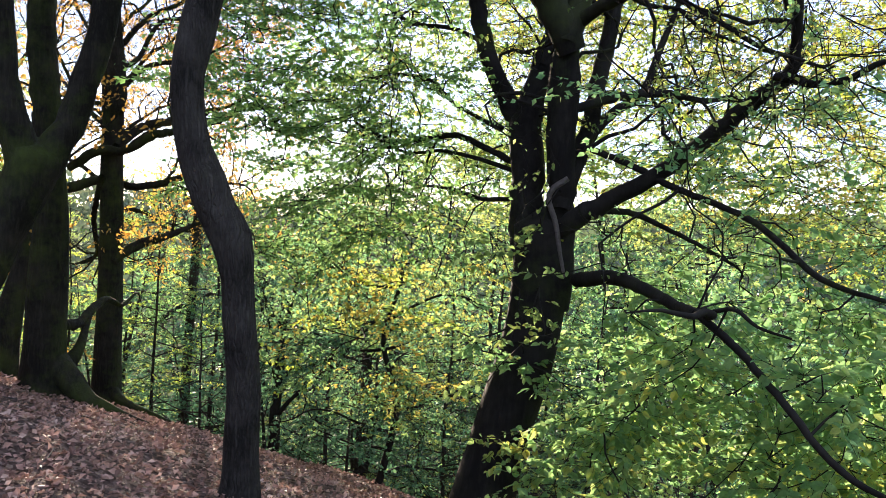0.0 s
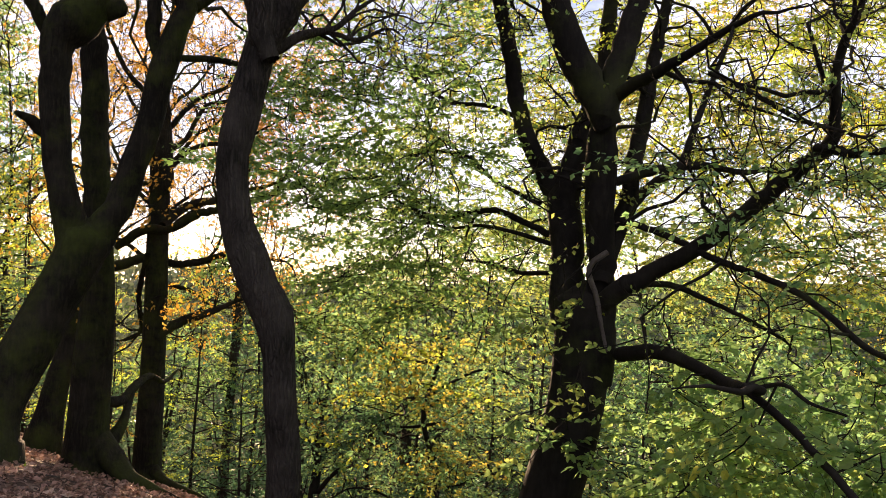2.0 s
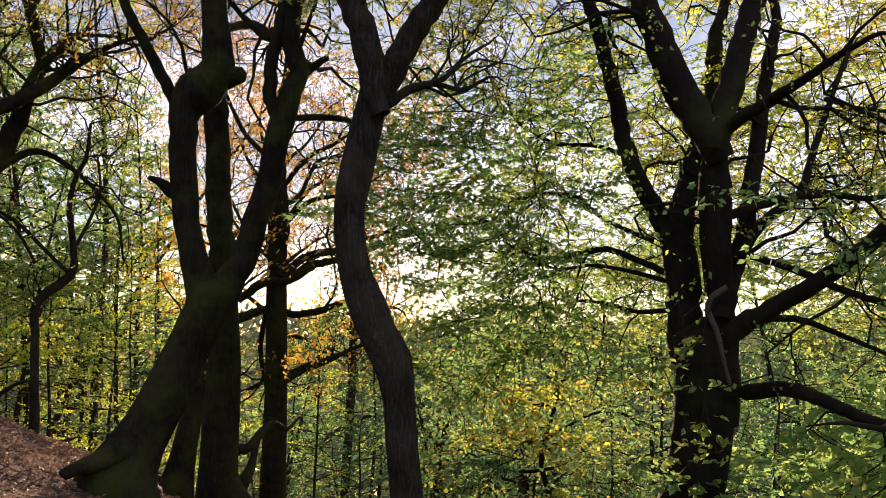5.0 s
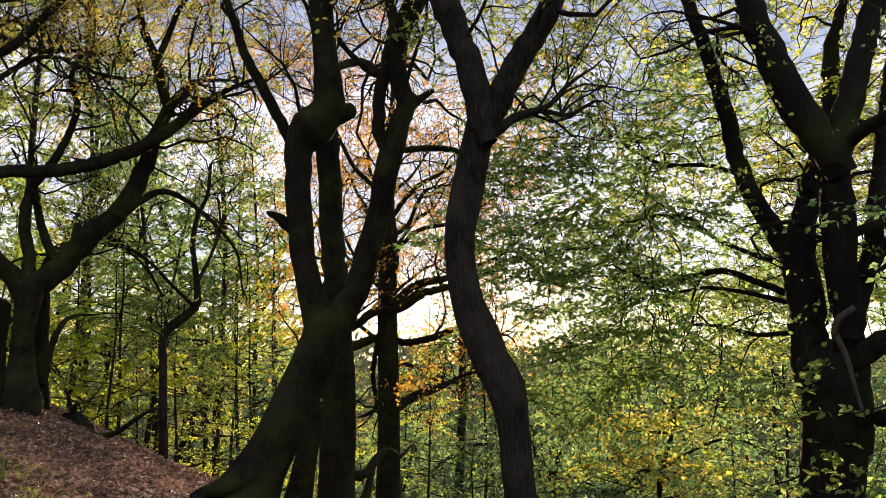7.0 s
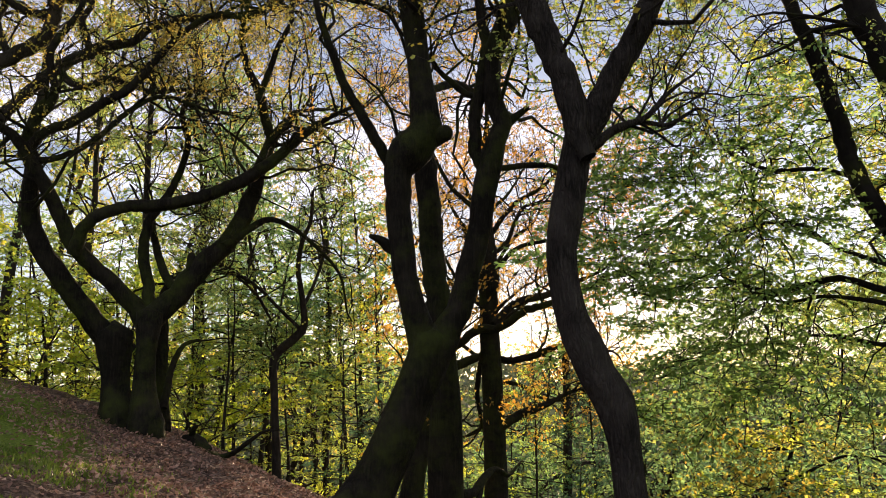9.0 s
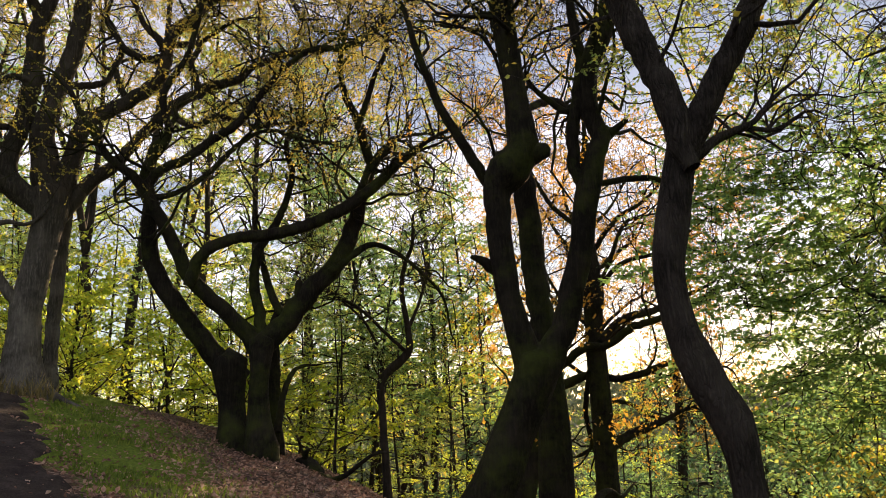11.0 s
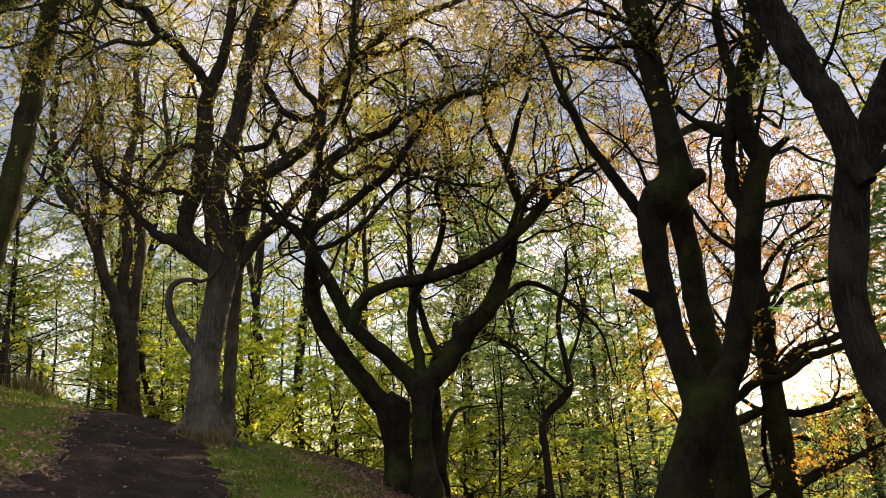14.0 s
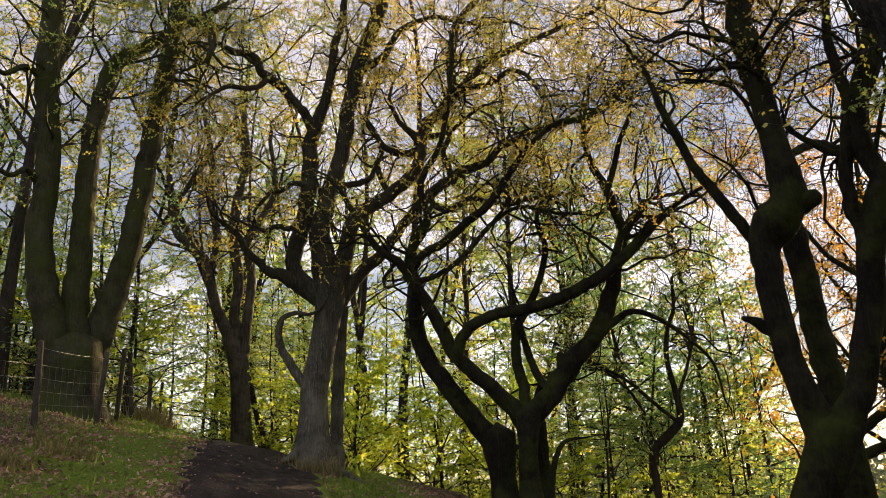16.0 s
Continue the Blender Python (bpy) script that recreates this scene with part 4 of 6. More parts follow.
slender = tree("beech_tree", "slender straight tree with crooked side limbs and orange leaves", (-5.32, 12.95, -1.44), BARK_MOSSY, 5)
limb(slender, "trunk", [(-5.32, 12.95, -1.44, 0.328), (-5.30, 12.96, -1.12, 0.229), (-5.28, 12.97, -0.31, 0.205), (-5.26, 12.97, 0.59, 0.188), (-5.26, 12.98, 1.49, 0.180), (-5.27, 12.97, 2.39, 0.167), (-5.26, 12.97, 3.28, 0.154), (-5.30, 12.96, 3.99, 0.146), (-5.34, 12.94, 4.51, 0.134)])
limb(slender, "stem", [(-5.18, 12.89, 3.45, 0.155), (-5.20, 12.90, 4.14, 0.135), (-5.24, 12.90, 4.9, 0.105), (-5.25, 12.89, 5.6, 0.075), (-5.12, 12.92, 6.3, 0.045), (-5.16, 13.0, 7.0, 0.02)])
limb(slender, "limb", [(-5.26, 12.95, 4.2, 0.05), (-4.8, 13.2, 4.85, 0.04), (-4.25, 13.4, 5.2, 0.03), (-3.6, 13.6, 5.9, 0.014)])
limb(slender, "limb", [(-5.26, 12.95, 3.5, 0.05), (-4.75, 13.1, 4.05, 0.04), (-4.1, 13.3, 4.2, 0.03), (-3.4, 13.4, 4.6, 0.014)])
limb(slender, "limb", [(-5.3, 12.9, 4.7, 0.05), (-5.85, 12.8, 5.3, 0.04), (-6.25, 12.7, 6.2, 0.026), (-6.7, 12.6, 7.0, 0.012)])
limb(slender, "limb", [(-5.3, 12.95, 3.0, 0.045), (-5.9, 13.3, 3.5, 0.035), (-6.4, 13.5, 4.3, 0.025), (-6.8, 13.7, 4.9, 0.012)])
limb(slender, "limb", [(-5.10, 12.92, 2.81, 0.079), (-4.89, 13.35, 3.13, 0.068), (-4.47, 13.84, 3.29, 0.060), (-4.06, 14.31, 3.55, 0.043)])
limb(slender, "limb", [(-5.72, 12.66, 2.43, 0.070), (-5.38, 12.72, 2.66, 0.079), (-5.00, 12.79, 2.67, 0.070), (-4.56, 12.86, 2.93, 0.069), (-4.13, 12.91, 3.03, 0.052), (-3.60, 12.98, 3.18, 0.034)])
limb(slender, "limb", [(-5.74, 12.65, 2.08, 0.087), (-5.42, 12.92, 2.21, 0.071), (-5.01, 13.21, 2.13, 0.062), (-4.63, 13.47, 2.21, 0.063), (-4.28, 13.70, 2.34, 0.050), (-3.79, 13.97, 2.28, 0.032)])
limb(slender, "limb", [(-5.11, 12.91, 1.00, 0.069), (-4.94, 13.14, 1.18, 0.079), (-4.62, 13.41, 1.31, 0.067), (-4.44, 13.63, 1.40, 0.049), (-4.09, 13.88, 1.59, 0.027)])
limb(slender, "limb", [(-5.37, 12.81, 2.19, 0.052), (-5.65, 13.23, 1.62, 0.045), (-5.78, 13.72, 1.02, 0.037)])
limb(slender, "limb", [(-5.21, 12.98, 3.96, 0.045), (-5.04, 13.37, 4.21, 0.041), (-4.84, 13.76, 4.89, 0.033), (-4.63, 14.14, 5.06, 0.024)])
limb(slender, "root", [(-5.24, 12.98, -1.13, 0.123), (-4.79, 12.51, -1.24, 0.063), (-4.09, 12.13, -1.39, 0.042), (-3.30, 11.74, -1.65, 0.026)])
crown(slender, LEAF_ORANGE, per_m=3.6, length=2.0, sub=1.1, leaf=0.046, leaves_per_m=30, thin=0.8, min_z=0.8, gnarl=0.36, from_part=0.4, clump=-0.12, skip=("root", "trunk"))

golden_oak = tree("oak_tree", "golden-leaved oak with crooked twigs against the bright sky", (-6.85, 16.6, float(land(-6.85, 16.6))), BARK_MOSSY, 16)
limb(golden_oak, "trunk", [(-6.85, 16.6, float(land(-6.85, 16.6)), 0.22), (-6.82, 16.6, -1.5, 0.16), (-6.8, 16.62, 0.5, 0.14), (-6.75, 16.6, 2.4, 0.12), (-6.8, 16.6, 4.2, 0.09), (-6.9, 16.6, 5.8, 0.05)])
for turn, height, rise, out in ((0.2, 1.8, 0.35, 2.6), (3.0, 2.3, 0.4, 2.4), (0.9, 3.0, 0.6, 2.4), (5.7, 2.7, 0.7, 2.8), (2.4, 3.4, 0.9, 2.6), (3.7, 3.9, 0.7, 2.6), (0.1, 4.2, 0.9, 2.8), (5.2, 4.6, 1.1, 2.4), (2.9, 4.9, 1.2, 2.6), (0.7, 5.2, 1.6, 2.4), (3.9, 5.5, 1.9, 2.2)):
    limb(golden_oak, "limb", wander(golden_oak.rng, (-6.8, 16.6, height), (math.cos(turn), math.sin(turn), rise), out, 0.055, 0.008, 7, 0.22, 0.03)[0])
crown(golden_oak, LEAF_ORANGE, per_m=3.2, length=1.9, sub=1.1, twig=0.45, leaf=0.05, leaves_per_m=26, gnarl=0.5, lift=0.02, from_part=0.2, reach=0.3, bare=0.25, clump=-0.05)

thin_oak = tree("oak_tree", "thin leaning tree behind the forked oak", (-6.14, 11.35, -0.43), BARK_MOSSY, 6)
limb(thin_oak, "trunk", [(-6.14, 11.35, -0.43, 0.272), (-6.09, 11.38, -0.14, 0.211), (-5.99, 11.43, 0.44, 0.173), (-5.87, 11.49, 0.95, 0.151), (-5.77, 11.54, 1.46, 0.128), (-5.69, 11.58, 1.98, 0.105), (-5.63, 11.61, 2.69, 0.073), (-5.56, 11.64, 3.23, 0.041)])
crown(thin_oak, LEAF_ORANGE, per_m=3.0, length=1.6, leaf=0.08, leaves_per_m=9, skip=())

candelabra = tree("oak_tree", "candelabra oak with twisting limbs on the slope edge", (-10.33, 9.70, 1.54), BARK_MOSSY, 7)
limb(candelabra, "trunk", [(-10.33, 9.63, 1.48, 0.319), (-10.36, 9.59, 1.82, 0.226), (-10.38, 9.58, 2.19, 0.228), (-10.39, 9.56, 2.47, 0.276), (-10.40, 9.56, 2.76, 0.297)])
limb(candelabra, "trunk", [(-9.79, 9.68, 1.31, 0.275), (-9.81, 9.65, 1.70, 0.194), (-9.82, 9.65, 2.15, 0.158), (-9.80, 9.66, 2.57, 0.159), (-9.78, 9.68, 3.03, 0.217)])
limb(candelabra, "limb", [(-10.39, 9.64, 2.52, 0.230), (-10.60, 9.33, 2.93, 0.176), (-10.81, 9.02, 3.42, 0.161), (-11.00, 8.72, 3.93, 0.153), (-11.10, 8.52, 4.38, 0.145), (-11.10, 8.44, 4.84, 0.130), (-11.03, 8.44, 5.33, 0.116), (-11.07, 8.31, 5.71, 0.100), (-10.99, 8.34, 6.10, 0.085)])
limb(candelabra, "limb", [(-9.90, 9.70, 2.91, 0.182), (-10.09, 9.44, 3.32, 0.144), (-10.32, 9.11, 3.71, 0.133), (-10.52, 8.80, 4.09, 0.125), (-10.59, 8.63, 4.47, 0.117), (-10.70, 8.41, 4.91, 0.106), (-10.82, 8.18, 5.38, 0.094), (-10.93, 7.94, 5.71, 0.075), (-11.10, 7.62, 5.97, 0.060), (-11.31, 7.21, 6.72, 0.052)])
limb(candelabra, "limb", [(-9.82, 9.78, 2.95, 0.190), (-9.61, 9.96, 3.24, 0.176), (-9.39, 10.13, 3.56, 0.177), (-9.19, 10.27, 3.88, 0.166), (-8.94, 10.45, 4.15, 0.151), (-8.73, 10.59, 4.53, 0.148), (-8.57, 10.70, 5.05, 0.134), (-8.44, 10.77, 5.54, 0.111), (-8.24, 10.89, 6.09, 0.088), (-8.01, 11.03, 6.38, 0.072)])
limb(candelabra, "limb", [(-10.40, 8.73, 4.04, 0.105), (-10.24, 8.81, 4.43, 0.094), (-9.89, 9.10, 4.66, 0.094), (-9.38, 9.52, 4.73, 0.102), (-8.84, 9.92, 4.91, 0.106), (-8.35, 10.23, 5.16, 0.106), (-7.91, 10.48, 5.52, 0.092), (-7.50, 10.69, 5.92, 0.072), (-7.18, 10.82, 6.15, 0.049), (-6.80, 10.98, 6.33, 0.030)])
limb(candelabra, "limb", [(-9.86, 9.74, 3.00, 0.114), (-9.94, 9.79, 3.52, 0.092), (-10.06, 9.79, 4.02, 0.086), (-10.05, 9.92, 4.64, 0.079), (-9.86, 10.22, 5.26, 0.065), (-9.75, 10.44, 6.02, 0.058), (-9.89, 10.43, 6.57, 0.046), (-9.87, 10.56, 6.98, 0.034)])
limb(candelabra, "limb", [(-9.51, 10.07, 3.38, 0.084), (-9.78, 10.05, 3.63, 0.070), (-10.00, 10.07, 4.01, 0.063), (-10.19, 10.12, 4.50, 0.053)])
limb(candelabra, "stub", [(-9.32, 10.12, 3.67, 0.078), (-9.34, 10.10, 3.87, 0.070), (-9.32, 10.11, 4.01, 0.053)])
limb(candelabra, "limb", [(-10.15, 10.43, 1.26, 0.140), (-10.24, 10.44, 1.93, 0.119), (-10.28, 10.50, 2.72, 0.105), (-10.35, 10.53, 3.33, 0.082)])
limb(candelabra, "limb", [(-8.27, 10.84, 5.99, 0.087), (-8.31, 10.68, 6.38, 0.079), (-8.31, 10.56, 6.71, 0.076), (-8.41, 10.35, 7.14, 0.060), (-8.43, 10.21, 7.66, 0.048), (-8.30, 10.19, 8.14, 0.036)])
limb(candelabra, "limb", [(-8.13, 10.32, 6.60, 0.058), (-7.95, 10.33, 6.96, 0.050), (-7.77, 10.33, 7.38, 0.042), (-7.53, 10.38, 7.84, 0.035), (-7.52, 10.27, 8.43, 0.027)])
limb(candelabra, "limb", [(-8.81, 10.42, 4.19, 0.077), (-8.43, 10.92, 4.62, 0.051), (-8.13, 11.33, 4.48, 0.040), (-7.84, 11.72, 4.10, 0.032), (-7.66, 12.02, 3.70, 0.024), (-7.66, 12.21, 3.11, 0.016)])
limb(candelabra, "limb", [(-10.89, 8.14, 5.49, 0.084), (-10.67, 8.31, 5.82, 0.077), (-10.38, 8.56, 6.00, 0.077), (-10.01, 8.87, 6.38, 0.070), (-9.70, 9.11, 6.67, 0.070), (-9.22, 9.48, 7.47, 0.055), (-8.72, 9.84, 7.95, 0.055), (-8.22, 10.16, 7.95, 0.048), (-7.69, 10.48, 8.35, 0.035), (-7.21, 10.72, 8.81, 0.027)])
limb(candelabra, "limb", [(-10.83, 8.21, 5.34, 0.061), (-10.54, 8.45, 5.42, 0.046), (-10.17, 8.75, 5.69, 0.046), (-9.72, 9.12, 6.27, 0.042), (-9.32, 9.40, 6.49, 0.035), (-8.78, 9.79, 6.28, 0.027)])
limb(candelabra, "limb", [(-10.98, 8.35, 6.05, 0.077), (-10.72, 8.48, 6.48, 0.066), (-10.68, 8.33, 7.15, 0.058), (-10.35, 8.55, 7.85, 0.051), (-10.12, 8.63, 8.77, 0.044), (-9.96, 8.63, 9.59, 0.036)])
limb(candelabra, "limb", [(-9.87, 10.15, 1.64, 0.069), (-9.91, 10.30, 2.06, 0.058), (-9.95, 10.46, 2.34, 0.051), (-9.96, 10.64, 2.56, 0.040), (-9.92, 10.87, 2.65, 0.028), (-9.87, 11.09, 2.67, 0.017)])
crown(candelabra, LEAF_GOLD, per_m=3.4, length=2.9, sub=1.3, twig=0.5, leaf=0.036, leaves_per_m=46, bare=0.12, gnarl=0.58, lift=0.04, min_z=3.6, from_part=0.4, leaf_z=6.0, thin=0.8, reach=0.42, clump=0.0)

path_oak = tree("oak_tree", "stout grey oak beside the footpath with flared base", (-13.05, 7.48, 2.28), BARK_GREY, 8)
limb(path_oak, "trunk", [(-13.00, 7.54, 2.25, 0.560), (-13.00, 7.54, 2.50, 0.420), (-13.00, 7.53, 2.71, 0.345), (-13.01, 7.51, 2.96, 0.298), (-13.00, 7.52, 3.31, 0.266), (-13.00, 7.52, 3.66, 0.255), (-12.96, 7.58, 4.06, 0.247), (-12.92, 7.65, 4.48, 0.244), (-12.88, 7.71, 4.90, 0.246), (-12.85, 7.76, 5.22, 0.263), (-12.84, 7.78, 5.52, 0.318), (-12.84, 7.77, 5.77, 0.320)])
limb(path_oak, "root", [(-12.86, 7.66, 2.62, 0.130), (-12.66, 7.80, 2.36, 0.085), (-12.42, 7.96, 2.17, 0.055), (-12.16, 8.10, 2.04, 0.028)])
limb(path_oak, "root", [(-13.06, 7.32, 2.77, 0.119), (-12.98, 7.10, 2.58, 0.078), (-12.92, 6.86, 2.50, 0.039)])
limb(path_oak, "root", [(-12.92, 7.51, 2.66, 0.150), (-12.76, 7.47, 2.40, 0.100), (-12.60, 7.43, 2.18, 0.050)])
limb(path_oak, "stem", [(-13.47, 8.32, 2.40, 0.161), (-13.52, 8.34, 2.91, 0.124), (-13.54, 8.40, 3.86, 0.117), (-13.55, 8.47, 4.86, 0.115), (-13.56, 8.55, 5.54, 0.101)])
limb(path_oak, "limb", [(-12.90, 7.68, 5.44, 0.211), (-13.04, 7.47, 5.64, 0.180), (-13.16, 7.29, 5.89, 0.159), (-13.21, 7.22, 6.20, 0.150), (-13.18, 7.29, 6.56, 0.151), (-13.14, 7.37, 6.91, 0.152), (-13.11, 7.48, 7.62, 0.155), (-13.10, 7.52, 8.23, 0.157), (-13.10, 7.55, 8.73, 0.147), (-13.04, 7.68, 9.27, 0.126), (-12.97, 7.81, 9.76, 0.104), (-12.93, 7.90, 10.29, 0.094), (-12.90, 7.97, 10.97, 0.083), (-12.82, 8.13, 11.67, 0.072), (-12.80, 8.21, 12.68, 0.061)])
limb(path_oak, "limb", [(-13.10, 7.55, 8.95, 0.091), (-13.09, 7.38, 9.26, 0.102), (-13.12, 7.14, 9.50, 0.102), (-13.15, 6.90, 9.75, 0.101), (-13.19, 6.67, 9.88, 0.101), (-13.22, 6.47, 9.98, 0.089), (-13.20, 6.36, 10.21, 0.078), (-13.22, 6.18, 10.29, 0.067), (-13.28, 5.88, 10.26, 0.055), (-13.30, 5.65, 10.34, 0.038)])
limb(path_oak, "limb", [(-13.18, 6.59, 9.85, 0.067), (-13.17, 6.36, 9.59, 0.055), (-13.17, 6.06, 9.48, 0.049), (-13.17, 5.74, 9.41, 0.043), (-13.16, 5.49, 9.20, 0.032)])
limb(path_oak, "limb", [(-13.05, 7.43, 5.55, 0.116), (-13.06, 7.16, 5.73, 0.126), (-13.07, 6.91, 5.83, 0.115), (-13.10, 6.63, 5.88, 0.083), (-13.08, 6.39, 6.05, 0.067), (-13.07, 6.17, 6.19, 0.061), (-13.02, 6.01, 6.41, 0.051), (-13.00, 5.82, 6.54, 0.040)])
limb(path_oak, "limb", [(-12.85, 7.76, 5.55, 0.255), (-12.90, 7.70, 6.22, 0.226), (-12.95, 7.63, 6.79, 0.196), (-12.91, 7.71, 7.25, 0.176), (-12.82, 7.87, 7.83, 0.167), (-12.74, 8.01, 8.44, 0.158), (-12.70, 8.08, 8.96, 0.159), (-12.65, 8.17, 9.60, 0.150), (-12.58, 8.28, 10.19, 0.175), (-12.51, 8.40, 10.66, 0.165), (-12.41, 8.55, 11.20, 0.155), (-12.30, 8.71, 11.76, 0.156), (-12.21, 8.84, 12.47, 0.146), (-12.07, 9.04, 13.49, 0.124)])
limb(path_oak, "limb", [(-12.50, 8.29, 10.22, 0.105), (-12.31, 8.45, 10.38, 0.087), (-12.09, 8.63, 10.52, 0.081), (-11.94, 8.72, 10.75, 0.070), (-11.77, 8.82, 11.02, 0.064), (-11.46, 9.05, 11.18, 0.052), (-11.17, 9.27, 11.23, 0.046), (-10.85, 9.50, 11.05, 0.046), (-10.38, 9.81, 10.84, 0.040), (-9.87, 10.12, 10.76, 0.034)])
limb(path_oak, "limb", [(-12.76, 7.91, 5.71, 0.213), (-12.64, 7.99, 6.25, 0.172), (-12.57, 8.04, 6.61, 0.162), (-12.47, 8.12, 6.99, 0.152), (-12.27, 8.35, 7.24, 0.131), (-12.01, 8.64, 7.44, 0.121), (-11.76, 8.90, 7.74, 0.121), (-11.59, 9.05, 8.05, 0.116), (-11.53, 9.07, 8.42, 0.111), (-11.45, 9.13, 8.79, 0.106), (-11.27, 9.29, 9.02, 0.106), (-11.10, 9.44, 9.26, 0.101), (-11.01, 9.51, 9.54, 0.096), (-10.98, 9.47, 10.05, 0.091), (-10.89, 9.51, 10.61, 0.086), (-10.81, 9.55, 10.98, 0.080), (-10.62, 9.71, 11.26, 0.069), (-10.40, 9.89, 11.58, 0.058)])
limb(path_oak, "limb", [(-12.82, 8.00, 5.41, 0.149), (-12.49, 8.27, 5.94, 0.129), (-12.25, 8.48, 6.20, 0.113), (-12.02, 8.66, 6.52, 0.102), (-11.85, 8.79, 6.79, 0.097), (-11.67, 8.93, 7.04, 0.097), (-11.39, 9.14, 7.35, 0.098), (-11.13, 9.34, 7.57, 0.092), (-10.84, 9.56, 7.77, 0.087), (-10.48, 9.82, 7.85, 0.070), (-10.25, 9.96, 8.11, 0.065), (-9.97, 10.15, 8.22, 0.064), (-9.61, 10.37, 8.35, 0.059), (-9.23, 10.59, 8.35, 0.053), (-8.87, 10.79, 8.42, 0.047), (-8.61, 10.92, 8.48, 0.037)])
limb(path_oak, "limb", [(-11.12, 9.40, 9.21, 0.101), (-10.87, 9.56, 9.44, 0.095), (-10.58, 9.72, 9.77, 0.090), (-10.32, 9.86, 9.97, 0.078), (-10.02, 10.04, 10.08, 0.067), (-9.61, 10.27, 10.20, 0.055), (-9.11, 10.53, 10.29, 0.049), (-8.78, 10.68, 10.37, 0.043), (-8.36, 10.86, 10.45, 0.037)])
limb(path_oak, "limb", [(-10.81, 9.60, 9.50, 0.067), (-10.30, 9.89, 9.49, 0.055), (-9.95, 10.06, 9.65, 0.050), (-9.65, 10.21, 9.49, 0.044), (-9.42, 10.26, 9.06, 0.032)])
limb(path_oak, "limb", [(-11.56, 9.05, 8.30, 0.089), (-11.76, 8.89, 8.28, 0.078), (-11.95, 8.73, 8.35, 0.073), (-12.11, 8.61, 8.49, 0.062), (-12.27, 8.51, 8.78, 0.051), (-12.41, 8.42, 9.04, 0.034)])
limb(path_oak, "limb", [(-11.54, 9.07, 8.54, 0.067), (-11.78, 8.96, 8.82, 0.062), (-11.96, 8.88, 9.08, 0.051), (-12.19, 8.84, 9.60, 0.041), (-12.26, 8.96, 10.06, 0.029)])
limb(path_oak, "limb", [(-11.40, 9.08, 8.54, 0.061), (-11.01, 9.29, 8.54, 0.049), (-10.76, 9.41, 8.66, 0.044), (-10.48, 9.52, 8.82, 0.033)])
limb(path_oak, "limb", [(-11.01, 9.38, 7.61, 0.065), (-11.03, 9.28, 7.90, 0.065), (-11.04, 9.21, 8.14, 0.054), (-10.90, 9.28, 8.44, 0.044), (-10.89, 9.21, 8.73, 0.033)])
limb(path_oak, "limb", [(-12.09, 8.69, 7.50, 0.066), (-12.24, 8.63, 7.82, 0.061), (-12.37, 8.62, 8.23, 0.056), (-12.39, 8.75, 8.62, 0.051), (-12.59, 8.69, 9.13, 0.041)])
limb(path_oak, "limb", [(-12.73, 7.94, 7.72, 0.066), (-12.67, 8.30, 7.83, 0.062), (-12.61, 8.60, 7.99, 0.057), (-12.65, 8.77, 8.37, 0.040)])
limb(path_oak, "limb", [(-13.11, 7.34, 6.95, 0.065), (-13.29, 7.14, 6.85, 0.054), (-13.44, 6.98, 6.92, 0.049), (-13.58, 6.81, 6.84, 0.043), (-13.70, 6.66, 6.92, 0.033)])
limb(path_oak, "limb", [(-13.04, 7.46, 7.71, 0.066), (-13.12, 7.15, 7.73, 0.055), (-13.16, 6.93, 7.55, 0.049), (-13.21, 6.70, 7.47, 0.043), (-13.23, 6.50, 7.20, 0.032)])
limb(path_oak, "limb", [(-11.38, 9.11, 7.33, 0.065), (-11.27, 9.14, 7.08, 0.059), (-11.00, 9.32, 6.95, 0.059), (-10.70, 9.50, 7.12, 0.053), (-10.40, 9.68, 7.01, 0.047), (-10.05, 9.88, 6.87, 0.042), (-9.66, 10.08, 6.90, 0.036), (-9.23, 10.29, 6.87, 0.030)])
limb(path_oak, "limb", [(-13.03, 7.38, 3.84, 0.096), (-13.13, 7.13, 4.19, 0.077), (-13.19, 6.96, 4.53, 0.067), (-13.19, 6.91, 4.81, 0.062), (-13.14, 6.96, 5.04, 0.053), (-13.03, 7.13, 5.14, 0.044), (-12.87, 7.35, 5.10, 0.034)])
crown(path_oak, LEAF_GOLD, per_m=3.1, length=2.2, sub=1.2, twig=0.45, leaf=0.038, leaves_per_m=70, bare=0.05, gnarl=0.58, lift=0.03, min_z=6.0, from_part=0.35, leaf_z=7.4, reach=0.4, thin=0.75, clump=-0.09)

far_fork = tree("oak_tree", "forked tree at the far end of the footpath", (-21.64, 10.47, 3.52), BARK_PALE, 9)
limb(far_fork, "trunk", [(-21.64, 10.47, 3.52, 0.340), (-21.66, 10.44, 3.98, 0.284), (-21.68, 10.38, 5.09, 0.264), (-21.72, 10.32, 6.06, 0.279)])
limb(far_fork, "limb", [(-21.76, 10.22, 5.90, 0.206), (-21.86, 10.02, 6.72, 0.183), (-22.00, 9.71, 7.47, 0.159), (-22.10, 9.49, 8.40, 0.155), (-22.16, 9.37, 8.92, 0.149), (-22.35, 8.91, 9.33, 0.137), (-22.50, 8.55, 9.93, 0.125), (-22.56, 8.39, 10.99, 0.101), (-22.60, 8.27, 12.08, 0.076), (-22.57, 8.35, 13.61, 0.058)])
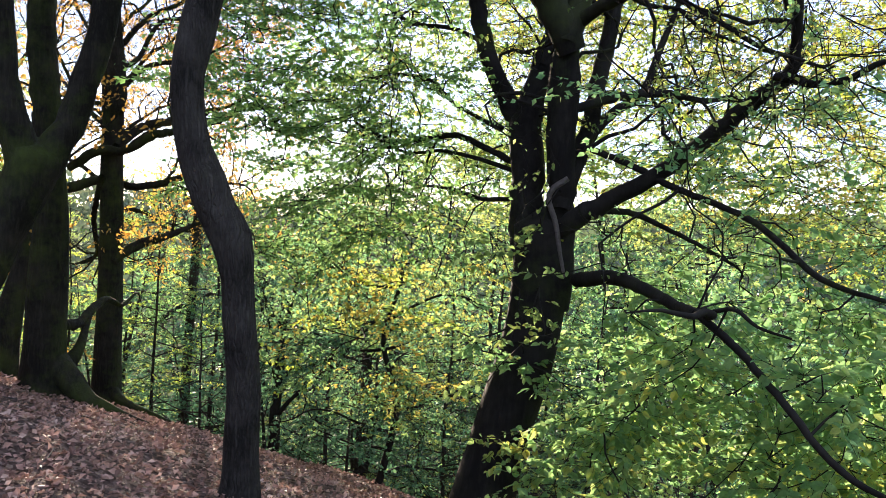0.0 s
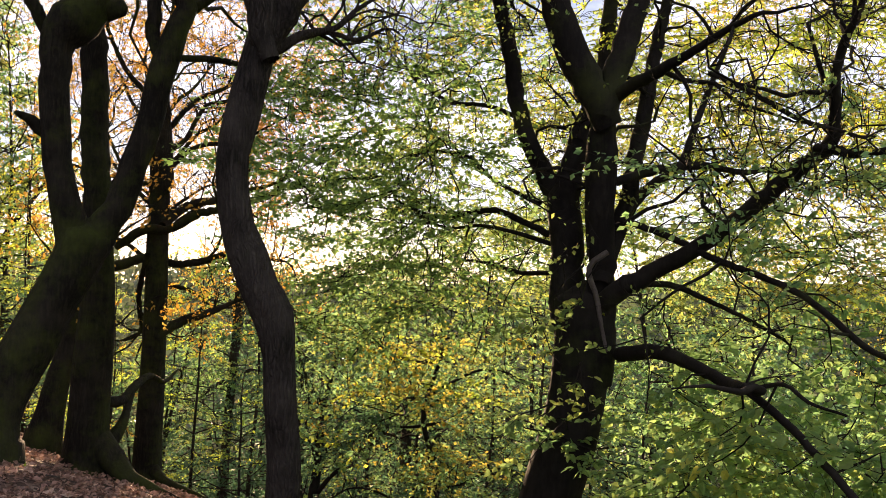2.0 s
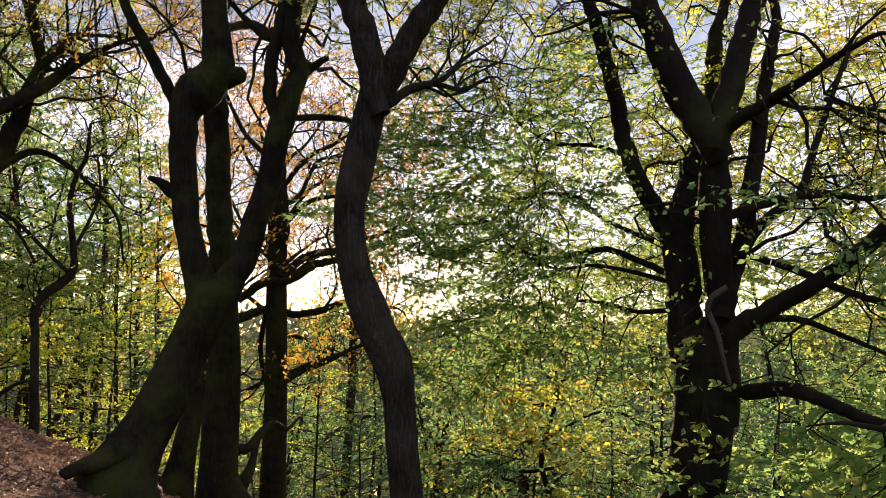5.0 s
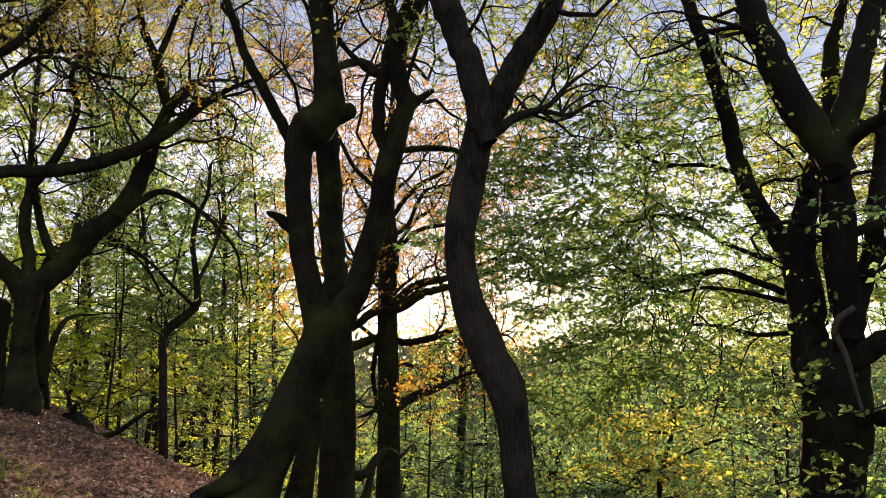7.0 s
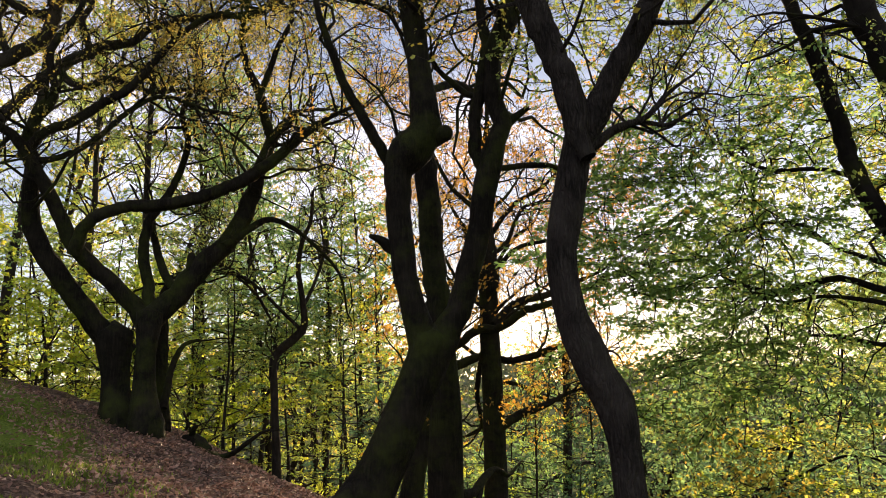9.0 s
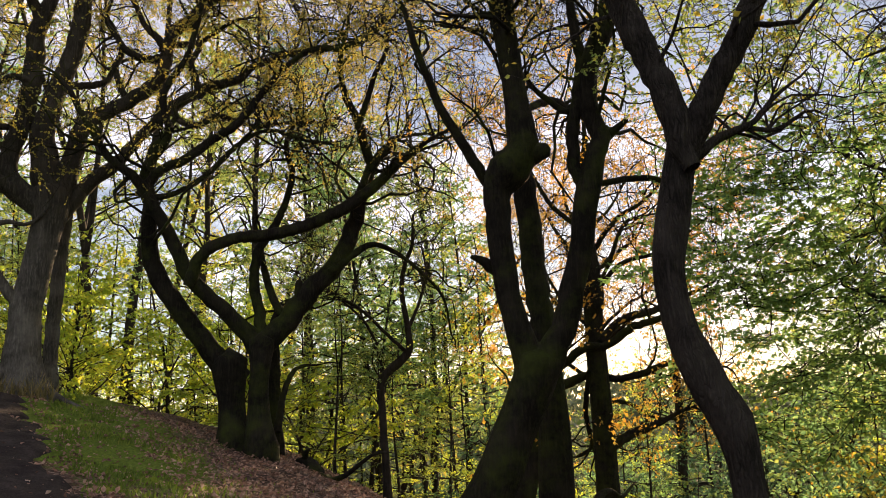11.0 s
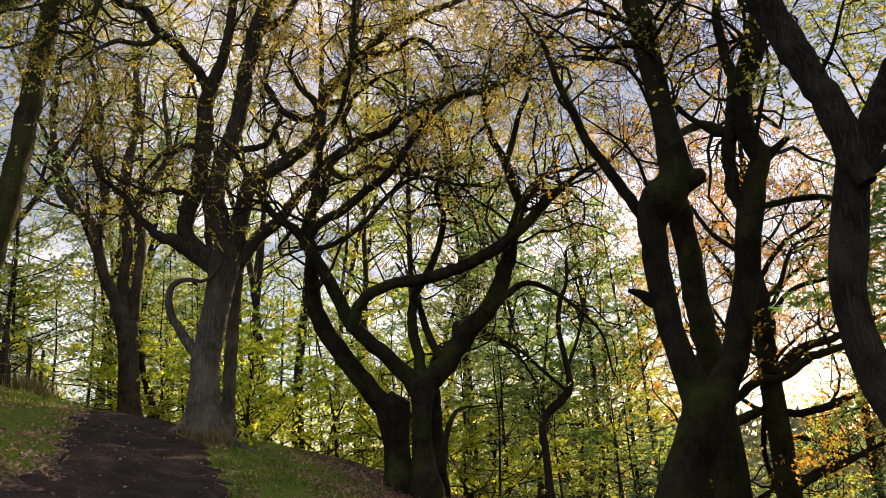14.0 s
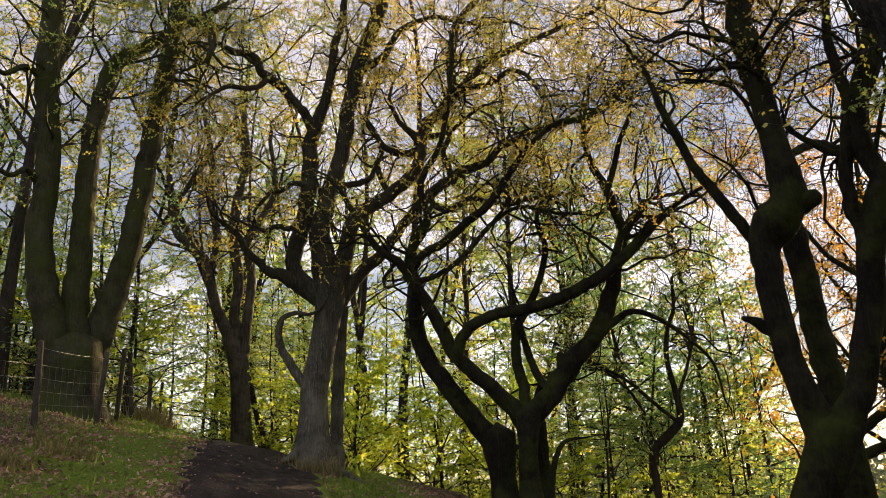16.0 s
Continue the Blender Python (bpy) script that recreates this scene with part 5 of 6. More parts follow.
limb(far_fork, "limb", [(-21.72, 10.32, 6.06, 0.170), (-21.83, 10.21, 7.24, 0.154), (-21.84, 10.32, 8.28, 0.150), (-21.98, 10.16, 9.71, 0.140), (-21.98, 10.30, 11.21, 0.130), (-21.93, 10.53, 12.39, 0.112), (-22.04, 10.44, 13.98, 0.088), (-22.03, 10.58, 16.09, 0.062)])
limb(far_fork, "limb", [(-21.67, 10.42, 6.06, 0.182), (-21.56, 10.48, 7.21, 0.148), (-21.46, 10.54, 8.39, 0.137), (-21.47, 10.37, 9.42, 0.120), (-21.19, 10.76, 10.31, 0.102), (-20.98, 11.02, 11.21, 0.077), (-21.01, 10.82, 12.69, 0.059)])
limb(far_fork, "limb", [(-22.08, 9.53, 8.41, 0.099), (-22.03, 9.64, 9.64, 0.094), (-22.12, 9.45, 10.89, 0.089), (-22.12, 9.45, 12.19, 0.078), (-22.23, 9.21, 13.51, 0.066), (-22.35, 8.91, 15.06, 0.047)])
crown(far_fork, LEAF_YELLOW, per_m=2.8, length=2.8, sub=1.4, leaf=0.046, leaves_per_m=40, bare=0.1, min_z=7.0, thin=1.0, leaf_z=8.5, gnarl=0.42, reach=0.45, clump=0.02)

triple = tree("oak_tree", "three-stemmed tree behind the wire fence", (-14.59, 3.86, 3.28), BARK_STEMS, 10)
limb(triple, "trunk", [(-14.59, 3.86, 3.28, 0.637), (-14.60, 3.84, 3.56, 0.521), (-14.60, 3.81, 4.07, 0.496), (-14.61, 3.79, 4.55, 0.480)])
limb(triple, "stem", [(-14.56, 3.61, 4.15, 0.282), (-14.61, 3.41, 4.81, 0.267), (-14.66, 3.21, 5.58, 0.253), (-14.68, 3.11, 6.37, 0.221), (-14.68, 3.13, 7.32, 0.207), (-14.68, 3.11, 8.18, 0.202), (-14.71, 2.97, 9.28, 0.201), (-14.72, 2.94, 10.33, 0.181), (-14.73, 2.91, 11.31, 0.165), (-14.73, 2.87, 12.57, 0.129)])
limb(triple, "stem", [(-14.60, 3.83, 4.17, 0.260), (-14.63, 3.81, 5.05, 0.230), (-14.65, 3.79, 5.86, 0.207), (-14.67, 3.79, 6.70, 0.192), (-14.69, 3.80, 7.80, 0.188), (-14.70, 3.86, 8.85, 0.182), (-14.67, 4.02, 9.72, 0.167), (-14.64, 4.19, 10.19, 0.149), (-14.52, 4.62, 10.53, 0.122), (-14.33, 5.21, 11.10, 0.093), (-14.02, 6.01, 11.77, 0.064)])
limb(triple, "stem", [(-14.63, 4.09, 4.19, 0.272), (-14.58, 4.21, 4.78, 0.241), (-14.51, 4.38, 5.50, 0.218), (-14.44, 4.56, 6.45, 0.200), (-14.38, 4.70, 7.56, 0.196), (-14.34, 4.80, 8.61, 0.190), (-14.28, 4.94, 9.71, 0.190), (-14.22, 5.06, 10.73, 0.174), (-14.17, 5.16, 11.79, 0.156), (-14.10, 5.30, 13.32, 0.118)])
limb(triple, "stub", [(-14.48, 4.23, 5.11, 0.089), (-14.51, 4.13, 5.41, 0.067), (-14.53, 4.06, 5.54, 0.045)])
limb(triple, "limb", [(-14.07, 5.39, 11.13, 0.072), (-13.50, 5.44, 10.81, 0.121), (-13.01, 5.33, 10.20, 0.077)])
limb(triple, "limb", [(-14.78, 3.12, 7.24, 0.072), (-14.52, 2.76, 7.49, 0.053), (-14.24, 2.46, 7.22, 0.043), (-13.99, 1.97, 7.31, 0.033)])
limb(triple, "limb", [(-14.79, 3.09, 9.24, 0.075), (-14.56, 2.58, 9.43, 0.059), (-14.29, 2.19, 9.06, 0.044), (-14.02, 1.78, 9.11, 0.034)])
crown(triple, LEAF_LIME, per_m=2.6, length=2.8, sub=1.3, leaf=0.048, leaves_per_m=32, min_z=7.5, from_part=0.45, gnarl=0.42, reach=0.5, thin=0.9, clump=0.0)

crooked = tree("oak_tree", "crooked thin tree below the slope", (-9.61, 12.83, 0.13), BARK_WOODS, 11)
limb(crooked, "trunk", [(-9.61, 12.83, 0.13, 0.090), (-9.62, 12.82, 0.68, 0.076), (-9.64, 12.80, 1.29, 0.073), (-9.66, 12.80, 1.91, 0.074), (-9.67, 12.78, 2.27, 0.081), (-9.58, 12.86, 2.53, 0.088), (-9.34, 13.02, 2.77, 0.090), (-9.19, 13.13, 3.01, 0.075), (-9.21, 13.11, 3.49, 0.058), (-9.28, 13.07, 4.14, 0.050), (-9.21, 13.12, 4.69, 0.044), (-9.08, 13.21, 5.08, 0.037), (-9.04, 13.24, 5.71, 0.026)])
limb(crooked, "limb", [(-9.22, 13.11, 2.91, 0.036), (-9.42, 12.76, 3.25, 0.032), (-9.68, 12.35, 3.70, 0.031), (-9.92, 11.95, 3.97, 0.027), (-10.00, 11.67, 4.09, 0.020)])
limb(crooked, "limb", [(-9.19, 13.13, 3.39, 0.036), (-9.11, 13.45, 3.97, 0.030), (-9.11, 13.72, 4.57, 0.027), (-9.29, 13.88, 5.18, 0.019)])
limb(crooked, "limb", [(-9.72, 12.75, 3.16, 0.030), (-9.78, 12.42, 3.59, 0.026), (-9.93, 12.02, 3.91, 0.021), (-10.03, 11.65, 4.17, 0.018)])
crown(crooked, LEAF_LIME, per_m=4.2, length=1.5, leaf=0.055, leaves_per_m=14, skip=("root",), thin=0.9, gnarl=0.4)

straight = tree("young_beech_tree", "thin straight young beech with dull green leaves", (-6.30, 20.03, -3.68), BARK_WOODS, 12)
limb(straight, "trunk", [(-6.30, 20.03, -3.68, 0.140), (-6.27, 20.04, -2.98, 0.127), (-6.21, 20.06, -1.58, 0.120), (-6.13, 20.08, -0.19, 0.120), (-6.07, 20.10, 0.79, 0.114), (-6.04, 20.11, 1.76, 0.101), (-6.03, 20.12, 2.87, 0.082), (-5.95, 20.14, 4.26, 0.057)])
limb(straight, "limb", [(-6.18, 20.07, -0.47, 0.051), (-6.29, 19.51, -0.48, 0.049), (-6.49, 18.92, -0.71, 0.036)])
limb(straight, "limb", [(-6.07, 20.10, -0.40, 0.044), (-5.55, 19.73, -0.14, 0.037), (-5.10, 19.34, -0.21, 0.024)])
crown(straight, LEAF_DEEP, per_m=2.0, length=1.8, leaf=0.11, leaves_per_m=7, skip=())

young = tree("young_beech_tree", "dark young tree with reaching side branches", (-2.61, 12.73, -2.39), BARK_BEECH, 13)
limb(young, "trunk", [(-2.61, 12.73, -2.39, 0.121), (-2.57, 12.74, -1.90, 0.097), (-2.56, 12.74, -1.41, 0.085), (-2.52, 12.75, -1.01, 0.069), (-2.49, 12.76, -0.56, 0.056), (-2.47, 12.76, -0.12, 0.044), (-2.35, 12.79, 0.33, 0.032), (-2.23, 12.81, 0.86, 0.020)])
limb(young, "limb", [(-2.50, 12.76, -0.79, 0.048), (-2.18, 12.66, -0.65, 0.040), (-1.81, 12.57, -0.53, 0.032), (-1.50, 12.46, -0.42, 0.024), (-1.18, 12.34, -0.46, 0.016)])
limb(young, "limb", [(-2.55, 12.75, -1.45, 0.048), (-2.34, 12.66, -1.18, 0.036), (-2.11, 12.57, -0.96, 0.032), (-1.88, 12.48, -0.76, 0.024), (-1.74, 12.38, -0.61, 0.016)])
limb(young, "limb", [(-2.53, 12.75, -0.74, 0.036), (-2.62, 12.94, -0.42, 0.033), (-2.74, 13.12, -0.08, 0.025), (-2.86, 13.30, 0.26, 0.017)])
limb(young, "limb", [(-2.57, 12.74, -1.81, 0.040), (-2.73, 12.91, -2.04, 0.033), (-2.81, 13.10, -1.73, 0.025), (-2.90, 13.29, -1.22, 0.017)])
crown(young, LEAF_GREEN, per_m=3.0, length=1.1, leaf=0.06, leaves_per_m=12, from_part=0.4, skip=())

screen = tree("young_beech_tree", "young beech with crooked twigs and lit lime-green leaf layers", (-0.75, 11.6, float(land(-0.75, 11.6))), BARK_BEECH, 15)
limb(screen, "trunk", [(-0.75, 11.6, float(land(-0.75, 11.6)), 0.09), (-0.85, 11.55, -2.2, 0.06), (-0.6, 11.6, -1.0, 0.046), (-0.8, 11.5, 0.0, 0.034), (-0.55, 11.4, 0.9, 0.022), (-0.62, 11.4, 1.6, 0.01)])
for turn, height, out in ((0.4, -2.0, 1.5), (2.6, -1.7, 1.6), (3.6, -1.2, 2.0), (5.6, -0.9, 1.9), (1.6, -0.6, 1.4), (2.9, -0.2, 1.8), (4.3, 0.1, 2.2), (6.0, 0.4, 1.7), (3.3, 0.8, 1.7), (4.9, 1.1, 1.8), (0.9, 1.5, 1.2)):
    reach = [(-0.68 + u * out * math.cos(turn + 0.25 * math.sin(5 * u + turn)), 11.52 + u * out * math.sin(turn + 0.25 * math.sin(5 * u + turn)), height + 0.32 * u + 0.12 * math.sin(6 * u + 3 * turn), 0.024 * (1 - 0.8 * u)) for u in (0.0, 0.2, 0.4, 0.6, 0.8, 1.0)]
    limb(screen, "limb", reach)
sprays(screen, 24, (-2.6, 9.2, -1.6), (0.5, 13.0, 1.9), LEAF_GREEN, size=1.0, leaf=0.06, shape=4, density=1.1, sag=0.03)
sprays(screen, 22, (-2.2, 9.2, -1.2), (0.5, 13.0, 1.9), LEAF_YELLOW, size=1.0, leaf=0.062, shape=4, density=1.1, sag=0.03)
sprays(screen, 4, (-2.4, 9.2, -0.4), (0.3, 12.0, 1.4), LEAF_SUNLIT, size=0.9, leaf=0.062, shape=4, sag=0.03)
# low sprays in the darkened leaf, standing in for the shade beneath
sprays(screen, 22, (-2.6, 9.2, -3.2), (0.5, 13.0, 0.2), LEAF_SHADED, size=1.0, leaf=0.062, shape=4, sag=0.03)

pale = tree("oak_tree", "pale forked trunk in the valley", (-1.78, 18.92, -4.87), BARK_WOODS, 14)
limb(pale, "trunk", [(-1.78, 18.92, -4.87, 0.204), (-1.80, 18.91, -4.21, 0.168), (-1.77, 18.92, -3.41, 0.144), (-1.71, 18.92, -2.35, 0.126), (-1.67, 18.93, -1.03, 0.102), (-1.59, 18.93, 0.03, 0.072)])
limb(pale, "limb", [(-1.74, 18.92, -4.34, 0.084), (-1.60, 18.93, -3.67, 0.078), (-1.49, 18.94, -2.88, 0.066), (-1.44, 18.95, -1.82, 0.042)])
crown(pale, LEAF_GREEN, per_m=2.0, length=1.6, leaf=0.1, leaves_per_m=8, skip=())


# ---- woodland behind ----
def wood_tree(name, label, seed, height, radius, leaf_mat, low, spread, n_limbs, leaf, twigs_per_m=3.2, leaves_per_m=24.0, rise=(-0.08, 0.3), lean=0.03, bend=0.05, flat=0.12, clump=-0.1, twig=0.9, fork=False, taper=0.75, twiggy=True):
    """A woodland tree at the origin: a bent stem, limbs all round it and leaves held in layers along their side twigs."""
    rng = np.random.default_rng(seed)
    tr = tree(name, label, (0, 0, 0), BARK_WOODS, seed, "woodland trees")
    rows, p = [], np.zeros(3)
    d = np.array([rng.normal() * lean, rng.normal() * lean, 1.0])
    steps = 9
    for k in range(steps + 1):
        rows.append((*p, radius * (1.35 if k == 0 else 1 - 0.85 * k / steps)))
        d = d + np.array([rng.normal(), rng.normal(), 0]) * bend
        p = p + d / np.linalg.norm(d) * height / steps
    limb(tr, "trunk", rows, lumps=0.06, far=True)
    path = tr.limbs[0][1]
    turn = rng.uniform(0, 6.28)
    if fork:  # a second leader from a third of the height
        q = path[int(0.36 * (len(path) - 1))]
        w = wander(rng, q[:3], (math.cos(turn) * 0.35, math.sin(turn) * 0.35, 1.0), height * 0.5, q[3] * 0.75, 0.012, 6, 0.10, 0.05)[0]
        limb(tr, "limb", w, lumps=0.05, far=True)
    for k in range(n_limbs):
        u = low + (0.97 - low) * (k + rng.uniform()) / n_limbs
        q = path[int(u * (len(path) - 1))]
        a = turn + 2.4 * k + rng.normal() * 0.4
        way = np.array([math.cos(a), math.sin(a), rng.uniform(*rise)])
        w = wander(rng, q[:3], way, spread * rng.uniform(0.65, 1.2) * (0.45 + taper - taper * u), min(q[3] * 0.5, 0.035), 0.005, 4, 0.2, 0.02)[0]
        limb(tr, "limb", w[::2], lumps=0.05, far=True)
    wood, blades = Pile(), Pile()
    lines = [path[int(len(path) * 0.55):]] + [rows for name_, rows in tr.limbs if name_ == "limb"]
    at, way, lens, rad = [], [], [], []
    for rows in lines:
        seg = np.linalg.norm(np.diff(rows[:, :3], axis=0), axis=1)
        cum = np.concatenate([[0], np.cumsum(seg)])
        n = int(twigs_per_m * cum[-1]) + 2
        for j in range(n):
            u = 0.22 + 0.78 * (j + rng.uniform()) / n
            k = min(len(rows) - 2, max(0, int(np.searchsorted(cum, u * cum[-1])) - 1))
            fr = (u * cum[-1] - cum[k]) / (seg[k] + 1e-6)
            t = unit(rows[k + 1, :3] - rows[k, :3])
            side = unit(np.cross(t, (rng.normal() * 0.3, rng.normal() * 0.3, 1.0))) * (1 if j % 2 else -1)
            at.append(rows[k, :3] * (1 - fr) + rows[k + 1, :3] * fr)
            way.append(t * 0.75 + side + np.array([0, 0, rng.normal() * flat + 0.02]))
            lens.append(twig * rng.uniform(0.5, 1.25) * (1.15 - 0.65 * u))
            rad.append(min(0.012, rows[k, 3] * 0.6))
    b1 = wander(rng, np.array(at), np.array(way), np.array(lens), np.array(rad), 0.003, 2, 0.18, -0.02)
    tubes(wood, b1, 3, rng)
    p, t, r, _ = offshoots(rng, b1, 3.0, 0.2)
    side = unit(np.cross(t, np.array([0, 0, 1.0]) + rng.normal(size=p.shape) * (0.2 + flat))) * np.where(rng.uniform(size=len(p)) < 0.5, 1, -1)[:, None]
    b2 = wander(rng, p, t * 0.8 + side, 0.42 * twig * rng.uniform(0.5, 1.3, len(p)), 0.003, 0.002, 2, 0.15, -0.03)
    for rows in (b1, b2):
        p, t, r, _ = offshoots(rng, rows, leaves_per_m, 0.15)
        inside = in_clump(p + seed * 7.3, clump, 1.1)
        leaves(blades, p[inside], t[inside] * 0.8 + rng.normal(size=(inside.sum(), 3)) * 0.4, rng, leaf, 3, 0.25, width=0.8, tumble=0.45 + 2 * flat)
    if twiggy:
        wood.link("twigwork", BARK_WOODS, tr.ob, kind="stuff")
    blades.link("crown", leaf_mat, tr.ob, smooth=False, kind="stuff")
    return tr.ob


used = set()


def place(kinds, spots, low=0.85, high=1.2, sink=0.1, tops=None):
    """Stands copies of the kinds on the spots; tops: the slope, seen from the path, that their tops stay under."""
    rng = np.random.default_rng(77)
    for k, (x, y) in enumerate(spots):
        ob, tall = kinds[k % len(kinds)]
        s = rng.uniform(low, high)
        if tops is not None:
            room = 1.6 + math.hypot(x, y) * rng.uniform(*tops) - float(land(x, y))
            s = min(max(room / tall, 0.45), 2.0)
        m = Matrix.LocRotScale((x, y, float(land(x, y)) - sink), Euler((0, 0, rng.uniform(0, 6.28))), (s, s, s * rng.uniform(0.9, 1.15)))
        if ob.name in used:
            c = copy_thing(ob, m)
            c.matrix_basis = m
        else:
            used.add(ob.name)
            ob.matrix_basis = m


def scatter(seed, n, az0, az1, d0, d1, gap):
    """Places in a sector ahead, none too close together or on the path."""
    rng = np.random.default_rng(seed)
    out = []
    for _ in range(n * 40):
        a, d = radians(rng.uniform(az0, az1)), math.sqrt(rng.uniform(d0 * d0, d1 * d1))
        x, y = d * math.sin(a), d * math.cos(a)
        if path_reach(np.array(x), np.array(y)) < 2.2 or any((x - u) ** 2 + (y - v) ** 2 < gap * gap for u, v in out):
            continue
        out.append((x, y))
        if len(out) == n:
            break
    return out


poles = [(wood_tree("woodland_tree", "tall thin forked woodland tree with sparse yellow-green leaves", 11, 16.0, 0.14, LEAF_YELLOW, 0.26, 3.6, 15, 0.075, 2.4, 22.0, (0.35, 1.2), 0.03, 0.07, 0.4, -0.08, 1.3, True, 0.4), 16.5),
         (wood_tree("woodland_tree", "tall slim woodland tree with light green leaves", 12, 17.0, 0.12, LEAF_LIME, 0.30, 3.2, 15, 0.075, 2.4, 22.0, (0.3, 1.1), 0.02, 0.05, 0.4, -0.08, 1.2, taper=0.4), 17.5),
         (wood_tree("woodland_tree", "crooked thin woodland tree turning yellow", 13, 14.0, 0.10, LEAF_GOLD, 0.22, 3.4, 14, 0.075, 2.4, 22.0, (0.3, 1.2), 0.05, 0.13, 0.4, -0.08, 1.2, True, 0.4), 14.5)]
layered = [(wood_tree("young_beech", "young beech with layered green leaves down the slope", 31, 9.0, 0.085, LEAF_GREEN, 0.08, 3.0, 24, 0.07), 9.3),
           (wood_tree("young_beech", "young beech with yellowing layered leaves, coloured as if sunlit", 32, 10.0, 0.07, LEAF_SUNLIT, 0.10, 2.9, 24, 0.07), 10.3),
           (wood_tree("young_beech", "young beech with layered light green leaves", 33, 9.5, 0.08, LEAF_LIME, 0.08, 3.0, 24, 0.07), 9.8)]
tall = [(wood_tree("beech_tree", "tall beech in layered green leaf down the slope", 34, 15.0, 0.13, LEAF_GREEN, 0.34, 4.6, 30, 0.10, 3.2, 32.0, (0.1, 0.8), flat=0.25, clump=-0.12, taper=0.25), 15.4),
        (wood_tree("beech_tree", "tall beech with layered light green leaves", 35, 16.0, 0.14, LEAF_LIME, 0.34, 4.6, 30, 0.10, 3.2, 32.0, (0.1, 0.8), flat=0.25, clump=-0.1, taper=0.25), 16.4)]
shady = [(wood_tree("understory_tree", "spreading sapling with layered green leaves coloured dark for shade", 21, 6.0, 0.07, LEAF_SHADED, 0.06, 3.2, 22, 0.075, twiggy=False), 6.2),
         (wood_tree("understory_tree", "low green sapling with leaves in flat layers", 22, 5.0, 0.06, LEAF_SHADED, 0.05, 3.2, 20, 0.075, twiggy=False), 5.2)]
shrub = [(wood_tree("shrub", "low leafy green shrub at the slope edge", 41, 2.6, 0.03, LEAF_SUNLIT, 0.02, 2.2, 18, 0.07, 4.0, 28.0, (0.1, 0.9), 0.1, 0.15, 0.3, -0.2, 0.7), 2.6),
         (wood_tree("shrub", "low yellowing leafy shrub, coloured as if sunlit", 42, 2.2, 0.03, LEAF_SUNLIT, 0.02, 2.0, 14, 0.07, 4.0, 24.0, (0.1, 0.9), 0.1, 0.15, 0.3, -0.2, 0.7), 2.2)]
# belts down the slope: low and shady on the open side towards the sun, tall on the uphill side
place([shady[0], shady[1], shady[0]], scatter(5, 22, -32, 6, 15, 23, 1.9), tops=(-0.22, -0.04))
place([shady[1], layered[0], shady[0]], scatter(29, 14, 6, 40, 14, 23, 1.9), tops=(-0.2, -0.02))
place([shady[0], layered[0]], scatter(9, 18, -32, 42, 26, 40, 2.6), tops=(-0.06, 0.015))
place([layered[0], shady[0]], scatter(6, 6, -12, 38, 24, 34, 3.0), tops=(-0.02, 0.06))
place([layered[0], layered[2], layered[0]], scatter(20, 11, 3, 38, 14, 21, 2.0), tops=(0.02, 0.2))
place([layered[2], layered[0]], scatter(21, 4, -8, 4, 15, 20, 1.9), tops=(-0.06, 0.06))
place([tall[0], tall[1], tall[0]], scatter(22, 11, -43, -29, 19, 24, 1.8), tops=(0.18, 0.36))
place([layered[1], layered[2]], scatter(19, 7, -46, -25, 17.5, 21, 1.9), tops=(0.02, 0.18))
place([layered[2], layered[1]], scatter(30, 5, -40, -23, 17, 22, 2.2), tops=(-0.06, 0.04))
place(poles, scatter(15, 5, -50, -27, 24, 36, 2.2))
place([tall[1], tall[0]], scatter(11, 4, -43, -33, 22, 26, 1.8), tops=(0.34, 0.5))
place([layered[2], layered[1], layered[1], layered[0]], scatter(8, 18, -100, -42, 20, 32, 2.2), 0.5, 0.95)
place(poles, scatter(7, 28, -100, -44, 19, 36, 1.8))
place([tall[1], poles[1], tall[0]], scatter(13, 10, -100, -48, 27, 40, 2.6), 1.0, 1.3)
place([layered[1], layered[2]], scatter(24, 7, -88, -58, 27, 37, 2.2), 0.6, 1.0)
place(shrub, scatter(26, 15, -62, -41, 18, 24, 1.5), 0.7, 1.2)
place([layered[0], shady[1], layered[2]], scatter(35, 11, -88, -66, 18.5, 24, 1.5), 0.35, 0.6)
place([(layered[2][0], 9.8), shrub[0], (layered[0][0], 9.3)], scatter(34, 19, -102, -46, 19.5, 26, 1.5), 0.35, 0.6)
place(shrub, scatter(27, 15, -102, -60, 18.5, 28, 1.5), 0.8, 1.4)
place([layered[0], layered[2], layered[1]], scatter(32, 13, -102, -64, 19.5, 28, 1.9), 0.45, 0.75)
place([layered[2], layered[1]], scatter(33, 6, -64, -48, 22, 32, 2.2), 0.5, 0.8)
place(layered, [(-27.5, 12.7), (-25.8, 13.6), (-28.2, 15.0), (-31.0, 10.6)], 0.5, 0.8)
place([shrub[0], (layered[0][0], 9.3), shrub[1], (layered[2][0], 9.8)], scatter(43, 20, -92, -58, 22, 30, 1.6), 0.42, 0.62)
place([layered[0], layered[2]], scatter(45, 11, -78, -60, 25, 32, 1.8), tops=(0.22, 0.36))
place([layered[0], shady[0]], scatter(46, 8, -23, 4, 20, 26, 2.0), tops=(0.0, 0.07))
place([layered[0], layered[2], layered[1]], scatter(48, 8, -41, -26, 20, 26, 1.8), tops=(0.12, 0.26))
place([layered[1], layered[2]], [(-5.7, 16.2), (-4.9, 17.4)], tops=(0.08, 0.12))
# unseen trees added behind and beside the viewer to cut light from there
place(poles, scatter(12, 8, 60, 270, 14, 30, 3.0))


